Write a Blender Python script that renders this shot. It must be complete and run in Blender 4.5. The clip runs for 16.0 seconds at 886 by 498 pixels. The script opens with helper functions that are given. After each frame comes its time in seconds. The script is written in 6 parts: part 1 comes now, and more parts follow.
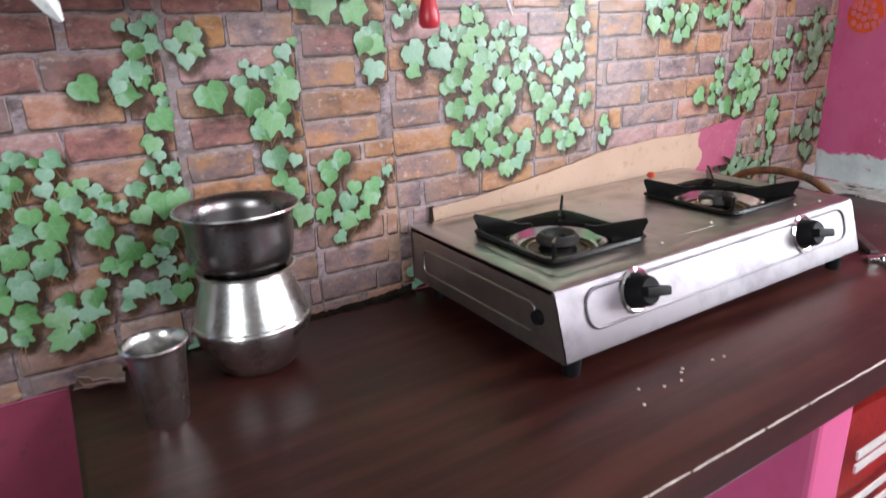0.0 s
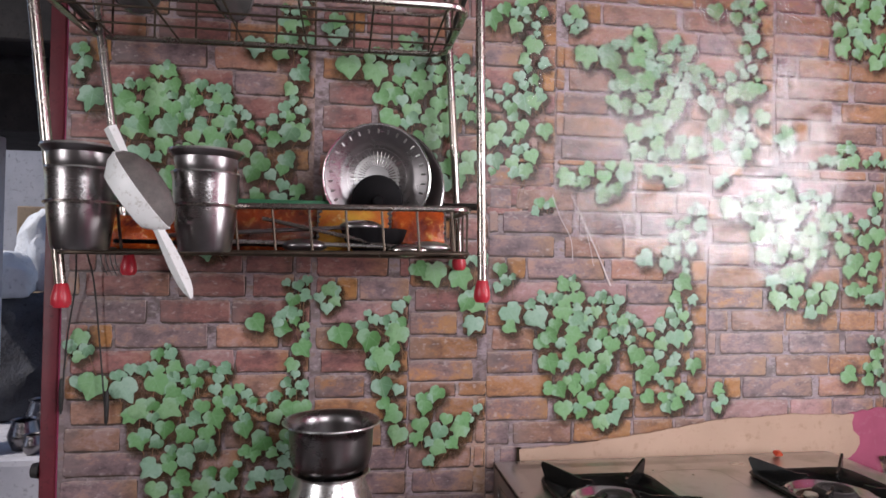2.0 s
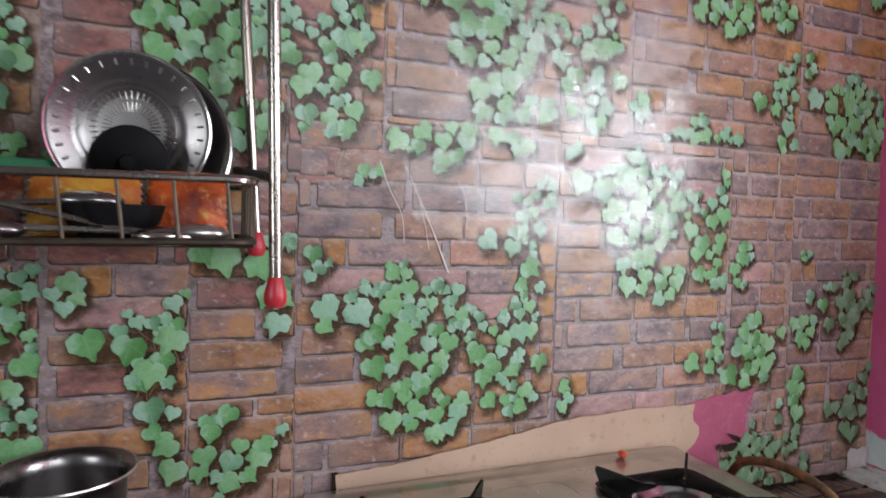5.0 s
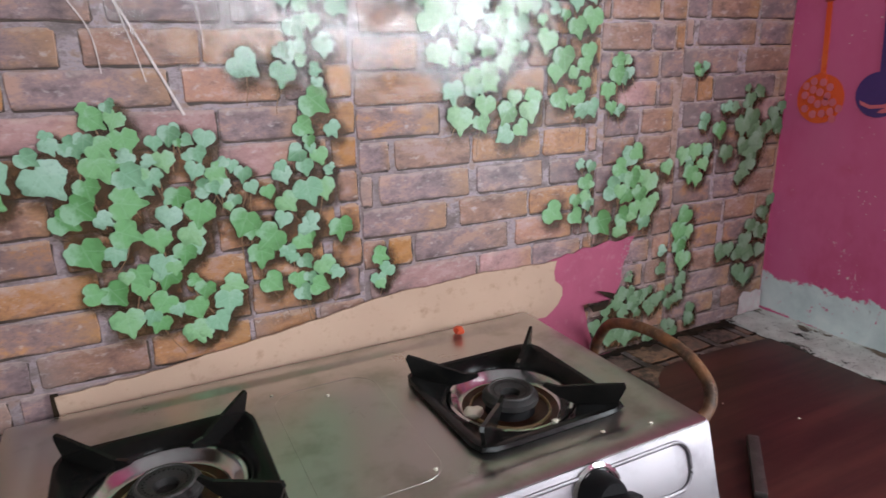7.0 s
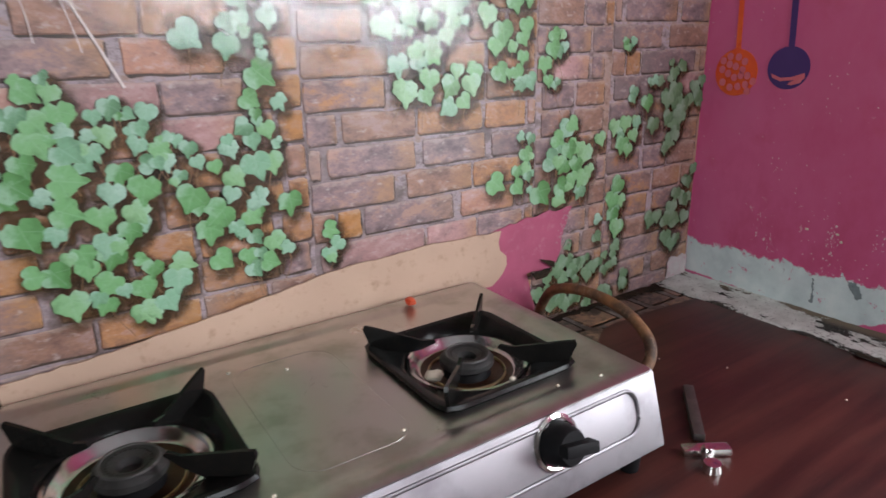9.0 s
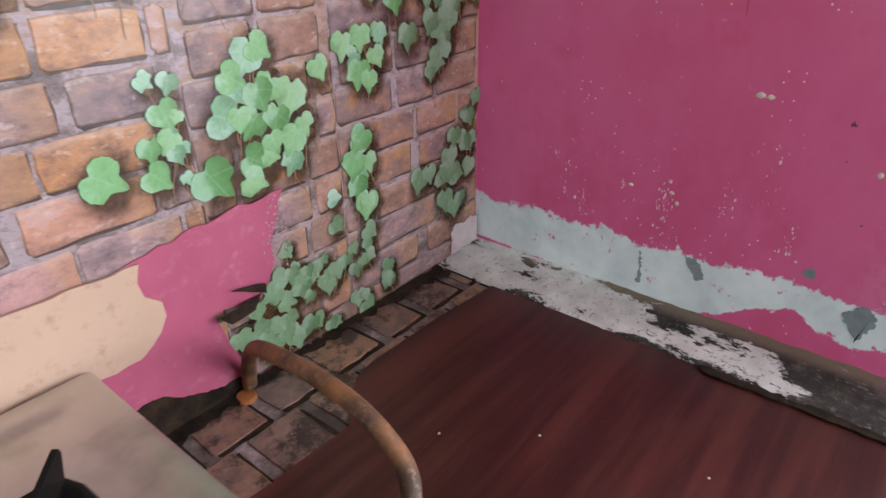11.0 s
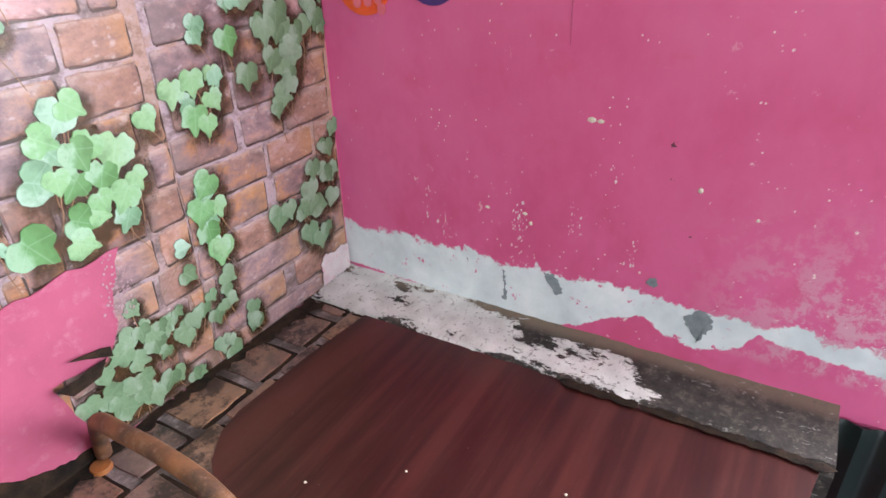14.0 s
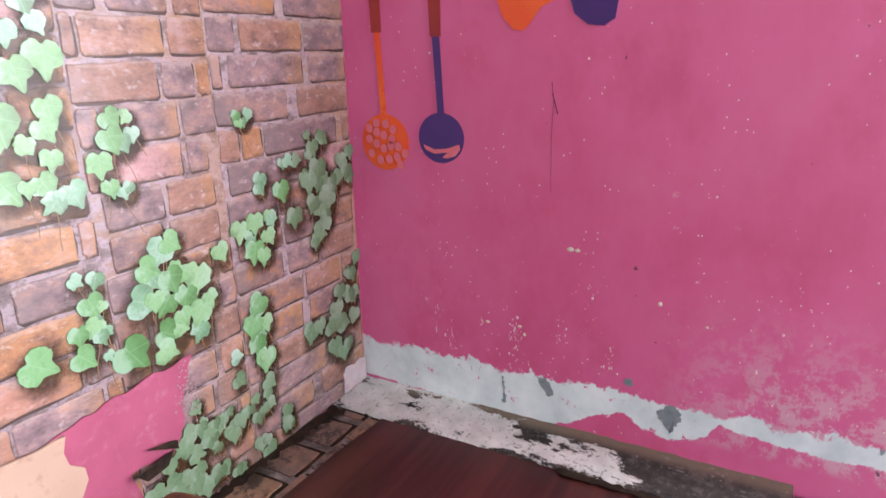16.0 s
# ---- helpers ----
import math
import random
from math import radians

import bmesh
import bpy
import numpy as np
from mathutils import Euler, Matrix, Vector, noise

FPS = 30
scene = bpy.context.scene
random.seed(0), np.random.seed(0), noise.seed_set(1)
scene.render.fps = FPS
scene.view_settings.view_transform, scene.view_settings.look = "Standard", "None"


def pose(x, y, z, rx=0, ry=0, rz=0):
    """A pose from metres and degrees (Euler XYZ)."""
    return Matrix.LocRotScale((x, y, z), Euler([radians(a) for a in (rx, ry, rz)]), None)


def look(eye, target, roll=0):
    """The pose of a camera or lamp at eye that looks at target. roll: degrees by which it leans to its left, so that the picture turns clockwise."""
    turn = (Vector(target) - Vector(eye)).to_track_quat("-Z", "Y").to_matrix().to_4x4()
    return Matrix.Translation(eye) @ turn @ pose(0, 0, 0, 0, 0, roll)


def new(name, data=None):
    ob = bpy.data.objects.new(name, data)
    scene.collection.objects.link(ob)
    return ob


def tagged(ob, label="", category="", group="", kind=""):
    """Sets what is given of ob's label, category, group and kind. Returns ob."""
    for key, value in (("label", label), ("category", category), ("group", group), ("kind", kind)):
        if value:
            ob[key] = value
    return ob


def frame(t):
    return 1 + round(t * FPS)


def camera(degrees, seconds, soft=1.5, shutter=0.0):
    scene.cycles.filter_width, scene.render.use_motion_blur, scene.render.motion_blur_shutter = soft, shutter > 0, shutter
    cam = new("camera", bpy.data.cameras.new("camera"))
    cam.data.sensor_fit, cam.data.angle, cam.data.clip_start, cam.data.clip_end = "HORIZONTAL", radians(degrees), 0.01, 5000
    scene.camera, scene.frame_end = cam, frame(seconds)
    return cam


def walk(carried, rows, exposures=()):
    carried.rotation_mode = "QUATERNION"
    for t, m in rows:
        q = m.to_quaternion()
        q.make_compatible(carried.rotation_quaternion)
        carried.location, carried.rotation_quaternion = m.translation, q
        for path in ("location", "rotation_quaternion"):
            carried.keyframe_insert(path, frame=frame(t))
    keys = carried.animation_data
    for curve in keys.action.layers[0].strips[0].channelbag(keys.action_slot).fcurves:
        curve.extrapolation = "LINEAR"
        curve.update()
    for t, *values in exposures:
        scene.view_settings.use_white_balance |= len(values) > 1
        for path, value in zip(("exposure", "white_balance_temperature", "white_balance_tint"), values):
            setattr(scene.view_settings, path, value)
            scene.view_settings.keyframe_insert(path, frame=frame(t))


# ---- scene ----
cam = camera(70.0, 16.0, soft=1.5, shutter=0.3)
PATH = [
    (0, (-1.748, -0.907, 1.276), (-0.76, 0.707, 0.63), -2.4),
    (0.5, (-1.679, -0.866, 1.305), (-0.764, 0.845, 0.818), -2.7),
    (1, (-1.604, -1.003, 1.318), (-1.196, 0.938, 1.059), 1.2),
    (1.5, (-1.561, -1.11, 1.329), (-1.302, 0.871, 1.227), 0.8),
    (2, (-1.539, -1.161, 1.344), (-1.241, 0.817, 1.38), 0.9),
    (2.5, (-1.525, -1.169, 1.344), (-1.177, 0.798, 1.434), 0.3),
    (3, (-1.518, -1.177, 1.35), (-1.073, 0.767, 1.49), 0.3),
    (3.2, (-1.514, -1.181, 1.351), (-1.041, 0.756, 1.505), 0.2),
    (5.3, (-1.398, -0.881, 1.381), (-0.577, 0.928, 1.15), 1.1),
    (5.5, (-1.367, -0.842, 1.365), (-0.52, 0.935, 1.013), 1.0),
    (6, (-1.239, -0.769, 1.354), (-0.512, 1.017, 0.822), 0.7),
    (6.5, (-1.156, -0.773, 1.353), (-0.461, 1.016, 0.791), -1.0),
    (7, (-1.105, -0.787, 1.351), (-0.249, 0.93, 0.786), -1.2),
    (7.5, (-1.14, -0.812, 1.347), (-0.187, 0.861, 0.805), -1.4),
    (8, (-1.208, -0.846, 1.34), (-0.217, 0.801, 0.788), -2.2),
    (8.5, (-1.217, -0.839, 1.347), (-0.206, 0.803, 0.817), -1.7),
    (9, (-1.143, -0.788, 1.338), (-0.096, 0.801, 0.723), -1.2),
    (9.5, (-1.058, -0.756, 1.336), (0.079, 0.75, 0.672), -0.7),
    (9.9, (-0.96, -0.699, 1.325), (0.263, 0.71, 0.606), -1.3),
    (10, (-0.938, -0.661, 1.324), (0.364, 0.648, 0.554), 0.1),
    (10.2, (-0.888, -0.612, 1.32), (0.472, 0.615, 0.518), 0.6),
    (12.3, (-0.605, -0.494, 1.315), (0.705, 0.475, 0.155), -0.3),
    (12.5, (-0.602, -0.498, 1.315), (0.718, 0.466, 0.162), -0.4),
    (13, (-0.595, -0.519, 1.321), (0.776, 0.406, 0.196), -1.1),
    (13.5, (-0.611, -0.538, 1.335), (0.819, 0.379, 0.279), -1.5),
    (14, (-0.667, -0.567, 1.354), (0.843, 0.328, 0.396), -1.4),
    (14.5, (-0.743, -0.597, 1.375), (0.847, 0.302, 0.56), -2.0),
    (15, (-0.786, -0.604, 1.388), (0.819, 0.346, 0.665), -2.6),
    (15.5, (-0.784, -0.61, 1.394), (0.845, 0.32, 0.699), -2.8),
    (16, (-0.816, -0.617, 1.403), (0.856, 0.311, 0.817), -1.4),
]
EXPOSURES = [(0, 0.66, 6250, 8), (0.9, 0.24, 6400, 10), (1.5, 0.05, 6550, 15), (3.2, 0.03, 6550, 16), (5.5, -0.1, 6200, 5), (7.0, 0.07, 6200, 7), (9.5, 0.04, 6300, 8), (10.2, 0.12, 6300, 8), (12.3, 1.12, 6250, 13), (14.5, 1.16, 6250, 13), (16.0, 0.96, 6350, 19)]
walk(cam, [(t, look(eye, target, roll)) for t, eye, target, roll in PATH], EXPOSURES)

# ---- light ----
world = bpy.data.worlds.new("world")
scene.world = world
world.use_nodes = True
wn = world.node_tree.nodes
sky = wn.new("ShaderNodeTexSky")
sky.sky_type, sky.sun_disc = "NISHITA", False
sky.sun_elevation, sky.sun_rotation = radians(51.6), radians(-113.6)
world.node_tree.links.new(sky.outputs[0], wn["Background"].inputs[0])
wn["Background"].inputs[1].default_value = 0.13


def area(name, m, w, h, power, colour):
    d = bpy.data.lights.new(name, "AREA")
    d.shape, d.size, d.size_y, d.energy, d.color = "RECTANGLE", w, h, power, colour
    ob = new(name, d)
    ob.matrix_world = m
    return ob


sun_data = bpy.data.lights.new("sun", "SUN")
sun_data.energy, sun_data.angle, sun_data.color = 3.0, radians(0.6), (1.0, 0.95, 0.88)
sun = new("sun", sun_data)
sun.matrix_world = look((-8.0, -3.5, 11.0), (0, 0, 0))
area("door_daylight", look((0.06, -1.08, 1.44), (-1, -1.05, 1.40)), 0.54, 1.0, 25, (0.96, 0.98, 1.0))
# fill lamp added on the west side to brighten the pink east wall
area("west_fill", look((-3.36, -1.9, 1.5), (0, -2.35, 1.4)), 0.8, 0.9, 31, (0.96, 0.98, 1.0))
area("rear_window_daylight", look((-0.55, -2.64, 2.0), (-0.62, 0, 1.4)), 0.8, 0.8, 23, (0.96, 0.98, 1.0))


# ---- materials ----
def mat(name):
    m = bpy.data.materials.new(name)
    m.use_nodes = True
    t = m.node_tree
    return m, t.nodes, t.links, t.nodes["Principled BSDF"]


def coords(nodes, links, scale=(1, 1, 1), shift=None):
    tc = nodes.new("ShaderNodeTexCoord")
    mp = nodes.new("ShaderNodeMapping")
    mp.inputs["Scale"].default_value = scale
    links.new(tc.outputs["Object"], mp.inputs["Vector"])
    if shift is not None:
        links.new(shift, mp.inputs["Location"])
    return mp.outputs[0]


def noise_node(nodes, links, vec, scale, detail=4.0, rough=0.6):
    n = nodes.new("ShaderNodeTexNoise")
    n.inputs["Scale"].default_value, n.inputs["Detail"].default_value = scale, detail
    n.inputs["Roughness"].default_value = rough
    links.new(vec, n.inputs["Vector"])
    return n.outputs["Fac"]


def ramp(nodes, links, fac, stops):
    r = nodes.new("ShaderNodeValToRGB")
    el = r.color_ramp.elements
    while len(el) < len(stops):
        el.new(0.5)
    for e, (p, c) in zip(el, stops):
        e.position, e.color = p, (*c, 1)
    links.new(fac, r.inputs[0])
    return r.outputs[0]


def mix(nodes, links, fac, a, b, mode="MIX"):
    n = nodes.new("ShaderNodeMix")
    n.data_type, n.blend_type = "RGBA", mode
    for sock, v in ((n.inputs[0], fac), (n.inputs[6], a), (n.inputs[7], b)):
        if isinstance(v, bpy.types.NodeSocket):
            links.new(v, sock)
        elif isinstance(v, (int, float)):
            sock.default_value = v
        else:
            sock.default_value = (*v, 1)
    return n.outputs[2]


def calc(nodes, links, op, a, b=0.0, clamp=False):
    n = nodes.new("ShaderNodeMath")
    n.operation, n.use_clamp = op, clamp
    for sock, v in ((n.inputs[0], a), (n.inputs[1], b)):
        if isinstance(v, bpy.types.NodeSocket):
            links.new(v, sock)
        else:
            sock.default_value = v
    return n.outputs[0]


def step(nodes, links, v, lo, hi):
    n = nodes.new("ShaderNodeMapRange")
    n.interpolation_type = "SMOOTHSTEP"
    links.new(v, n.inputs[0])
    n.inputs[1].default_value, n.inputs[2].default_value = lo, hi
    return n.outputs[0]


def bump(nodes, links, bsdf, height, strength, distance=0.002):
    b = nodes.new("ShaderNodeBump")
    b.inputs["Strength"].default_value, b.inputs["Distance"].default_value = strength, distance
    links.new(height, b.inputs["Height"])
    links.new(b.outputs[0], bsdf.inputs["Normal"])


def surface(name, c1, c2, scale, rough=0.6, metal=0.0, grain=0.2, stretch=(1, 1, 1), c3=None, fine=8.0, spec=0.5, dist=0.002):
    """A two-scale surface: broad patches, fine grain, relief."""
    m, n, l, b = mat(name)
    info = n.new("ShaderNodeObjectInfo")
    sh = n.new("ShaderNodeCombineXYZ")
    l.new(calc(n, l, "MULTIPLY", info.outputs["Random"], 7.0), sh.inputs[0])
    v = coords(n, l, stretch, sh.outputs[0])
    broad = noise_node(n, l, v, scale, 5)
    tiny = noise_node(n, l, v, scale * fine, 4, 0.7)
    col = ramp(n, l, broad, [(0.33, c1), (0.67, c2)])
    col = mix(n, l, step(n, l, tiny, 0.52, 0.75), col, c3 or tuple(x * 0.72 for x in c1))
    l.new(col, b.inputs["Base Color"])
    b.inputs["Metallic"].default_value = metal
    b.inputs["Specular IOR Level"].default_value = spec
    l.new(calc(n, l, "ADD", calc(n, l, "MULTIPLY", tiny, 0.25), rough - 0.12), b.inputs["Roughness"])
    bump(n, l, b, tiny, grain, dist)
    return m


def printed(name, c1, c2, c3, clean=1.0, soot=0.0):
    """Glossy printed paper: one brick colour, its mottling and its specks."""
    m, n, l, b = mat(name)
    c1, c2, c3 = (tuple(x * k for x, k in zip(c, (1.07, 0.96, 1.10))) for c in (c1, c2, c3))
    info = n.new("ShaderNodeObjectInfo")
    sh = n.new("ShaderNodeCombineXYZ")
    l.new(calc(n, l, "MULTIPLY", info.outputs["Random"], 5.0), sh.inputs[1])
    v = coords(n, l, (1, 1, 1.6), sh.outputs[0])
    broad = noise_node(n, l, v, 24, 6, 0.72)
    tiny = noise_node(n, l, v, 190, 5, 0.75)
    col = ramp(n, l, broad, [(0.34, tuple(x * 0.6 for x in c1)), (0.43, c1), (0.52, c2), (0.62, tuple(x * 1.08 for x in c3))])
    tone = calc(n, l, "ADD", calc(n, l, "MULTIPLY", info.outputs["Random"], 0.3), 0.82)
    g = n.new("ShaderNodeCombineColor")
    for i in range(3):
        l.new(tone, g.inputs[i])
    col = mix(n, l, 1.0, col, g.outputs[0], "MULTIPLY")
    col = mix(n, l, calc(n, l, "MULTIPLY", step(n, l, tiny, 0.54, 0.72), 0.6), col, tuple(x * 0.45 for x in c1))
    tc = n.new("ShaderNodeTexCoord")
    gs = n.new("ShaderNodeSeparateXYZ")
    l.new(tc.outputs["Generated"], gs.inputs[0])
    ragx = calc(n, l, "ADD", gs.outputs[0], calc(n, l, "MULTIPLY", calc(n, l, "SUBTRACT", broad, 0.5), 0.9))
    warm_end = calc(n, l, "MULTIPLY", step(n, l, ragx, 0.55, 1.0), step(n, l, info.outputs["Random"], 0.35, 0.6))
    col = mix(n, l, calc(n, l, "MULTIPLY", warm_end, 0.55), col, tuple(x * clean for x in (0.38, 0.20, 0.075)))
    cool_end = calc(n, l, "MULTIPLY", step(n, l, ragx, 0.45, 0.0), step(n, l, info.outputs["Random"], 0.5, 0.2))
    col = mix(n, l, calc(n, l, "MULTIPLY", cool_end, 0.55), col, tuple(x * clean for x in (0.20, 0.155, 0.15)))
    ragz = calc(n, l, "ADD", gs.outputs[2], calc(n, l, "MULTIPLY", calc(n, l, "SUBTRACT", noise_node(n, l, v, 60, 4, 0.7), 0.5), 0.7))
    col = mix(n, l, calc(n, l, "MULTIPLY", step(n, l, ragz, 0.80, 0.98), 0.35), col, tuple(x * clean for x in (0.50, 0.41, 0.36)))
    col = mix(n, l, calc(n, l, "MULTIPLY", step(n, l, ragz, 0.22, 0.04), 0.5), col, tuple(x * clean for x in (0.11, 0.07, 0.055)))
    pale = noise_node(n, l, v, 75, 3, 0.6)
    col = mix(n, l, calc(n, l, "MULTIPLY", step(n, l, pale, 0.58, 0.74), 0.45), col, tuple(x * clean for x in (0.55, 0.48, 0.46)))
    if soot:
        black = step(n, l, noise_node(n, l, coords(n, l, (1, 1, 1)), 17, 7, 0.75), 0.46, 0.56)
        col = mix(n, l, calc(n, l, "MULTIPLY", black, soot), col, (0.014, 0.011, 0.009))
    l.new(col, b.inputs["Base Color"])
    b.inputs["Specular IOR Level"].default_value = 0.45
    wave = noise_node(n, l, v, 14, 3, 0.5)
    l.new(calc(n, l, "ADD", calc(n, l, "MULTIPLY", wave, 0.25), 0.26), b.inputs["Roughness"])
    bump(n, l, b, calc(n, l, "ADD", wave, calc(n, l, "MULTIPLY", tiny, 0.04)), 0.35, 0.004)
    return m


BRICK = {
    "g": printed("print_grey_brick", (0.175, 0.135, 0.125), (0.245, 0.185, 0.165), (0.33, 0.225, 0.16)),
    "b": printed("print_brown_brick", (0.23, 0.145, 0.10), (0.30, 0.185, 0.115), (0.32, 0.23, 0.18)),
    "o": printed("print_orange_brick", (0.25, 0.14, 0.07), (0.35, 0.19, 0.075), (0.33, 0.22, 0.15)),
    "h": printed("print_two_tone_brick", (0.19, 0.14, 0.12), (0.27, 0.18, 0.13), (0.36, 0.20, 0.085)),
    "p": printed("print_mauve_brick", (0.30, 0.195, 0.17), (0.36, 0.225, 0.19), (0.39, 0.27, 0.23)),
    "q": printed("print_salmon_brick", (0.32, 0.19, 0.13), (0.38, 0.215, 0.13), (0.37, 0.26, 0.20)),
    "y": printed("print_amber_brick", (0.32, 0.165, 0.05), (0.40, 0.205, 0.055), (0.36, 0.21, 0.09)),
    "r": printed("print_red_brick", (0.20, 0.105, 0.085), (0.28, 0.135, 0.105), (0.31, 0.18, 0.135)),
    "t": printed("print_tan_brick", (0.31, 0.23, 0.175), (0.36, 0.26, 0.19), (0.33, 0.22, 0.15)),
}
GRIMY = [printed("grimy_print_%d" % k, tuple(x * 0.62 for x in a), tuple(x * 0.72 for x in b), tuple(x * 0.7 for x in c), 0.42, 0.85) for k, (a, b, c) in enumerate((((0.17, 0.085, 0.045), (0.28, 0.14, 0.07), (0.34, 0.2, 0.11)), ((0.2, 0.12, 0.06), (0.36, 0.2, 0.08), (0.4, 0.25, 0.12)), ((0.15, 0.08, 0.055), (0.25, 0.14, 0.09), (0.27, 0.18, 0.13))))]
GRIMY_LINE = printed("grimy_mortar", (0.02, 0.017, 0.015), (0.09, 0.08, 0.075), (0.30, 0.28, 0.26), 0.5, 0.7)
MORTAR = printed("print_mortar", (0.19, 0.16, 0.14), (0.35, 0.315, 0.30), (0.27, 0.20, 0.14))
GROOVE = surface("print_dark_line", (0.034, 0.022, 0.018), (0.085, 0.055, 0.042), 40, 0.4, grain=0.05)


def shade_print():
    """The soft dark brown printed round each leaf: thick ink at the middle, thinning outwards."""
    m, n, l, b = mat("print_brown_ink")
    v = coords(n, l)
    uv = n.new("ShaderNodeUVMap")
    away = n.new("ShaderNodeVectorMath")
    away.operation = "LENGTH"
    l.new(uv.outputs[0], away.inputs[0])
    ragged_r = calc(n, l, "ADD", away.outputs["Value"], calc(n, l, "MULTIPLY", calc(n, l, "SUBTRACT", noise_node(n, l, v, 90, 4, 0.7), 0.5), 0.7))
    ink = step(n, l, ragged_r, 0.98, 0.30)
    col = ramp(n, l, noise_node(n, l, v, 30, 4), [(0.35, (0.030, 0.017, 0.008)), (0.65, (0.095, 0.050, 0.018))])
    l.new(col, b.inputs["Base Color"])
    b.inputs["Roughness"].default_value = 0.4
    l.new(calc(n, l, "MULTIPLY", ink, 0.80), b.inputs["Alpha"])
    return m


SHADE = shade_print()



def leaf_material(name, tones, pale, deep, fade=0.0):
    """Printed ivy: each leaf of its own green, paler towards its upper edge, deeper below, faint veins."""
    m, n, l, b = mat(name)
    v = coords(n, l)
    info = n.new("ShaderNodeObjectInfo")
    tone = ramp(n, l, info.outputs["Random"], [(0.0, tones[0]), (0.5, tones[1]), (1.0, tones[2])])
    sh = n.new("ShaderNodeCombineXYZ")
    l.new(calc(n, l, "MULTIPLY", info.outputs["Random"], 9.0), sh.inputs[0])
    nv = coords(n, l, (1, 1, 1), sh.outputs[0])
    broad, fine = noise_node(n, l, nv, 2.2, 3), noise_node(n, l, nv, 7, 5, 0.7)
    sep = n.new("ShaderNodeSeparateXYZ")
    l.new(v, sep.inputs[0])
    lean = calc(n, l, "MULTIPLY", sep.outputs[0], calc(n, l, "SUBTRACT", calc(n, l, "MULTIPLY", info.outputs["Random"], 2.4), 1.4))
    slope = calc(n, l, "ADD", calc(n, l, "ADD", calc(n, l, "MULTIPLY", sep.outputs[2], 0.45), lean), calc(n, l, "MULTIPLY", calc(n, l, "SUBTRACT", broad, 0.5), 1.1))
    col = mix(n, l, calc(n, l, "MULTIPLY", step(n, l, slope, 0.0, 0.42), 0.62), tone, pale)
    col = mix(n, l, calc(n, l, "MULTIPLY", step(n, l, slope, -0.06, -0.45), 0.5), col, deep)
    col = mix(n, l, calc(n, l, "MULTIPLY", step(n, l, fine, 0.50, 0.75), 0.35), col, deep)
    vein = calc(n, l, "ABSOLUTE", sep.outputs[0])
    side = calc(n, l, "ABSOLUTE", calc(n, l, "SUBTRACT", calc(n, l, "ADD", sep.outputs[2], calc(n, l, "MULTIPLY", vein, 0.5)), 0.12))
    lines = calc(n, l, "MAXIMUM", calc(n, l, "SUBTRACT", 1.0, step(n, l, vein, 0.0, 0.035)), calc(n, l, "SUBTRACT", 1.0, step(n, l, side, 0.0, 0.025)))
    col = mix(n, l, calc(n, l, "MULTIPLY", lines, 0.22), col, pale)
    col = mix(n, l, fade, col, (0.20, 0.24, 0.18))
    l.new(col, b.inputs["Base Color"])
    b.inputs["Roughness"].default_value = 0.36
    return m


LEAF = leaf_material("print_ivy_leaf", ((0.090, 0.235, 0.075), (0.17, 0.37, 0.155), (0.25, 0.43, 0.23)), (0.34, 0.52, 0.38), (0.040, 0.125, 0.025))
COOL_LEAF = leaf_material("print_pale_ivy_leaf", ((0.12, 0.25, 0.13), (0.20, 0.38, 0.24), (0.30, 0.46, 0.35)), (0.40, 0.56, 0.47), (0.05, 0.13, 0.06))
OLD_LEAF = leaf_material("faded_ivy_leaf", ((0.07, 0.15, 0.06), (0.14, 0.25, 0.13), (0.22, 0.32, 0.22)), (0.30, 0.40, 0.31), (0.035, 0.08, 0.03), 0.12)


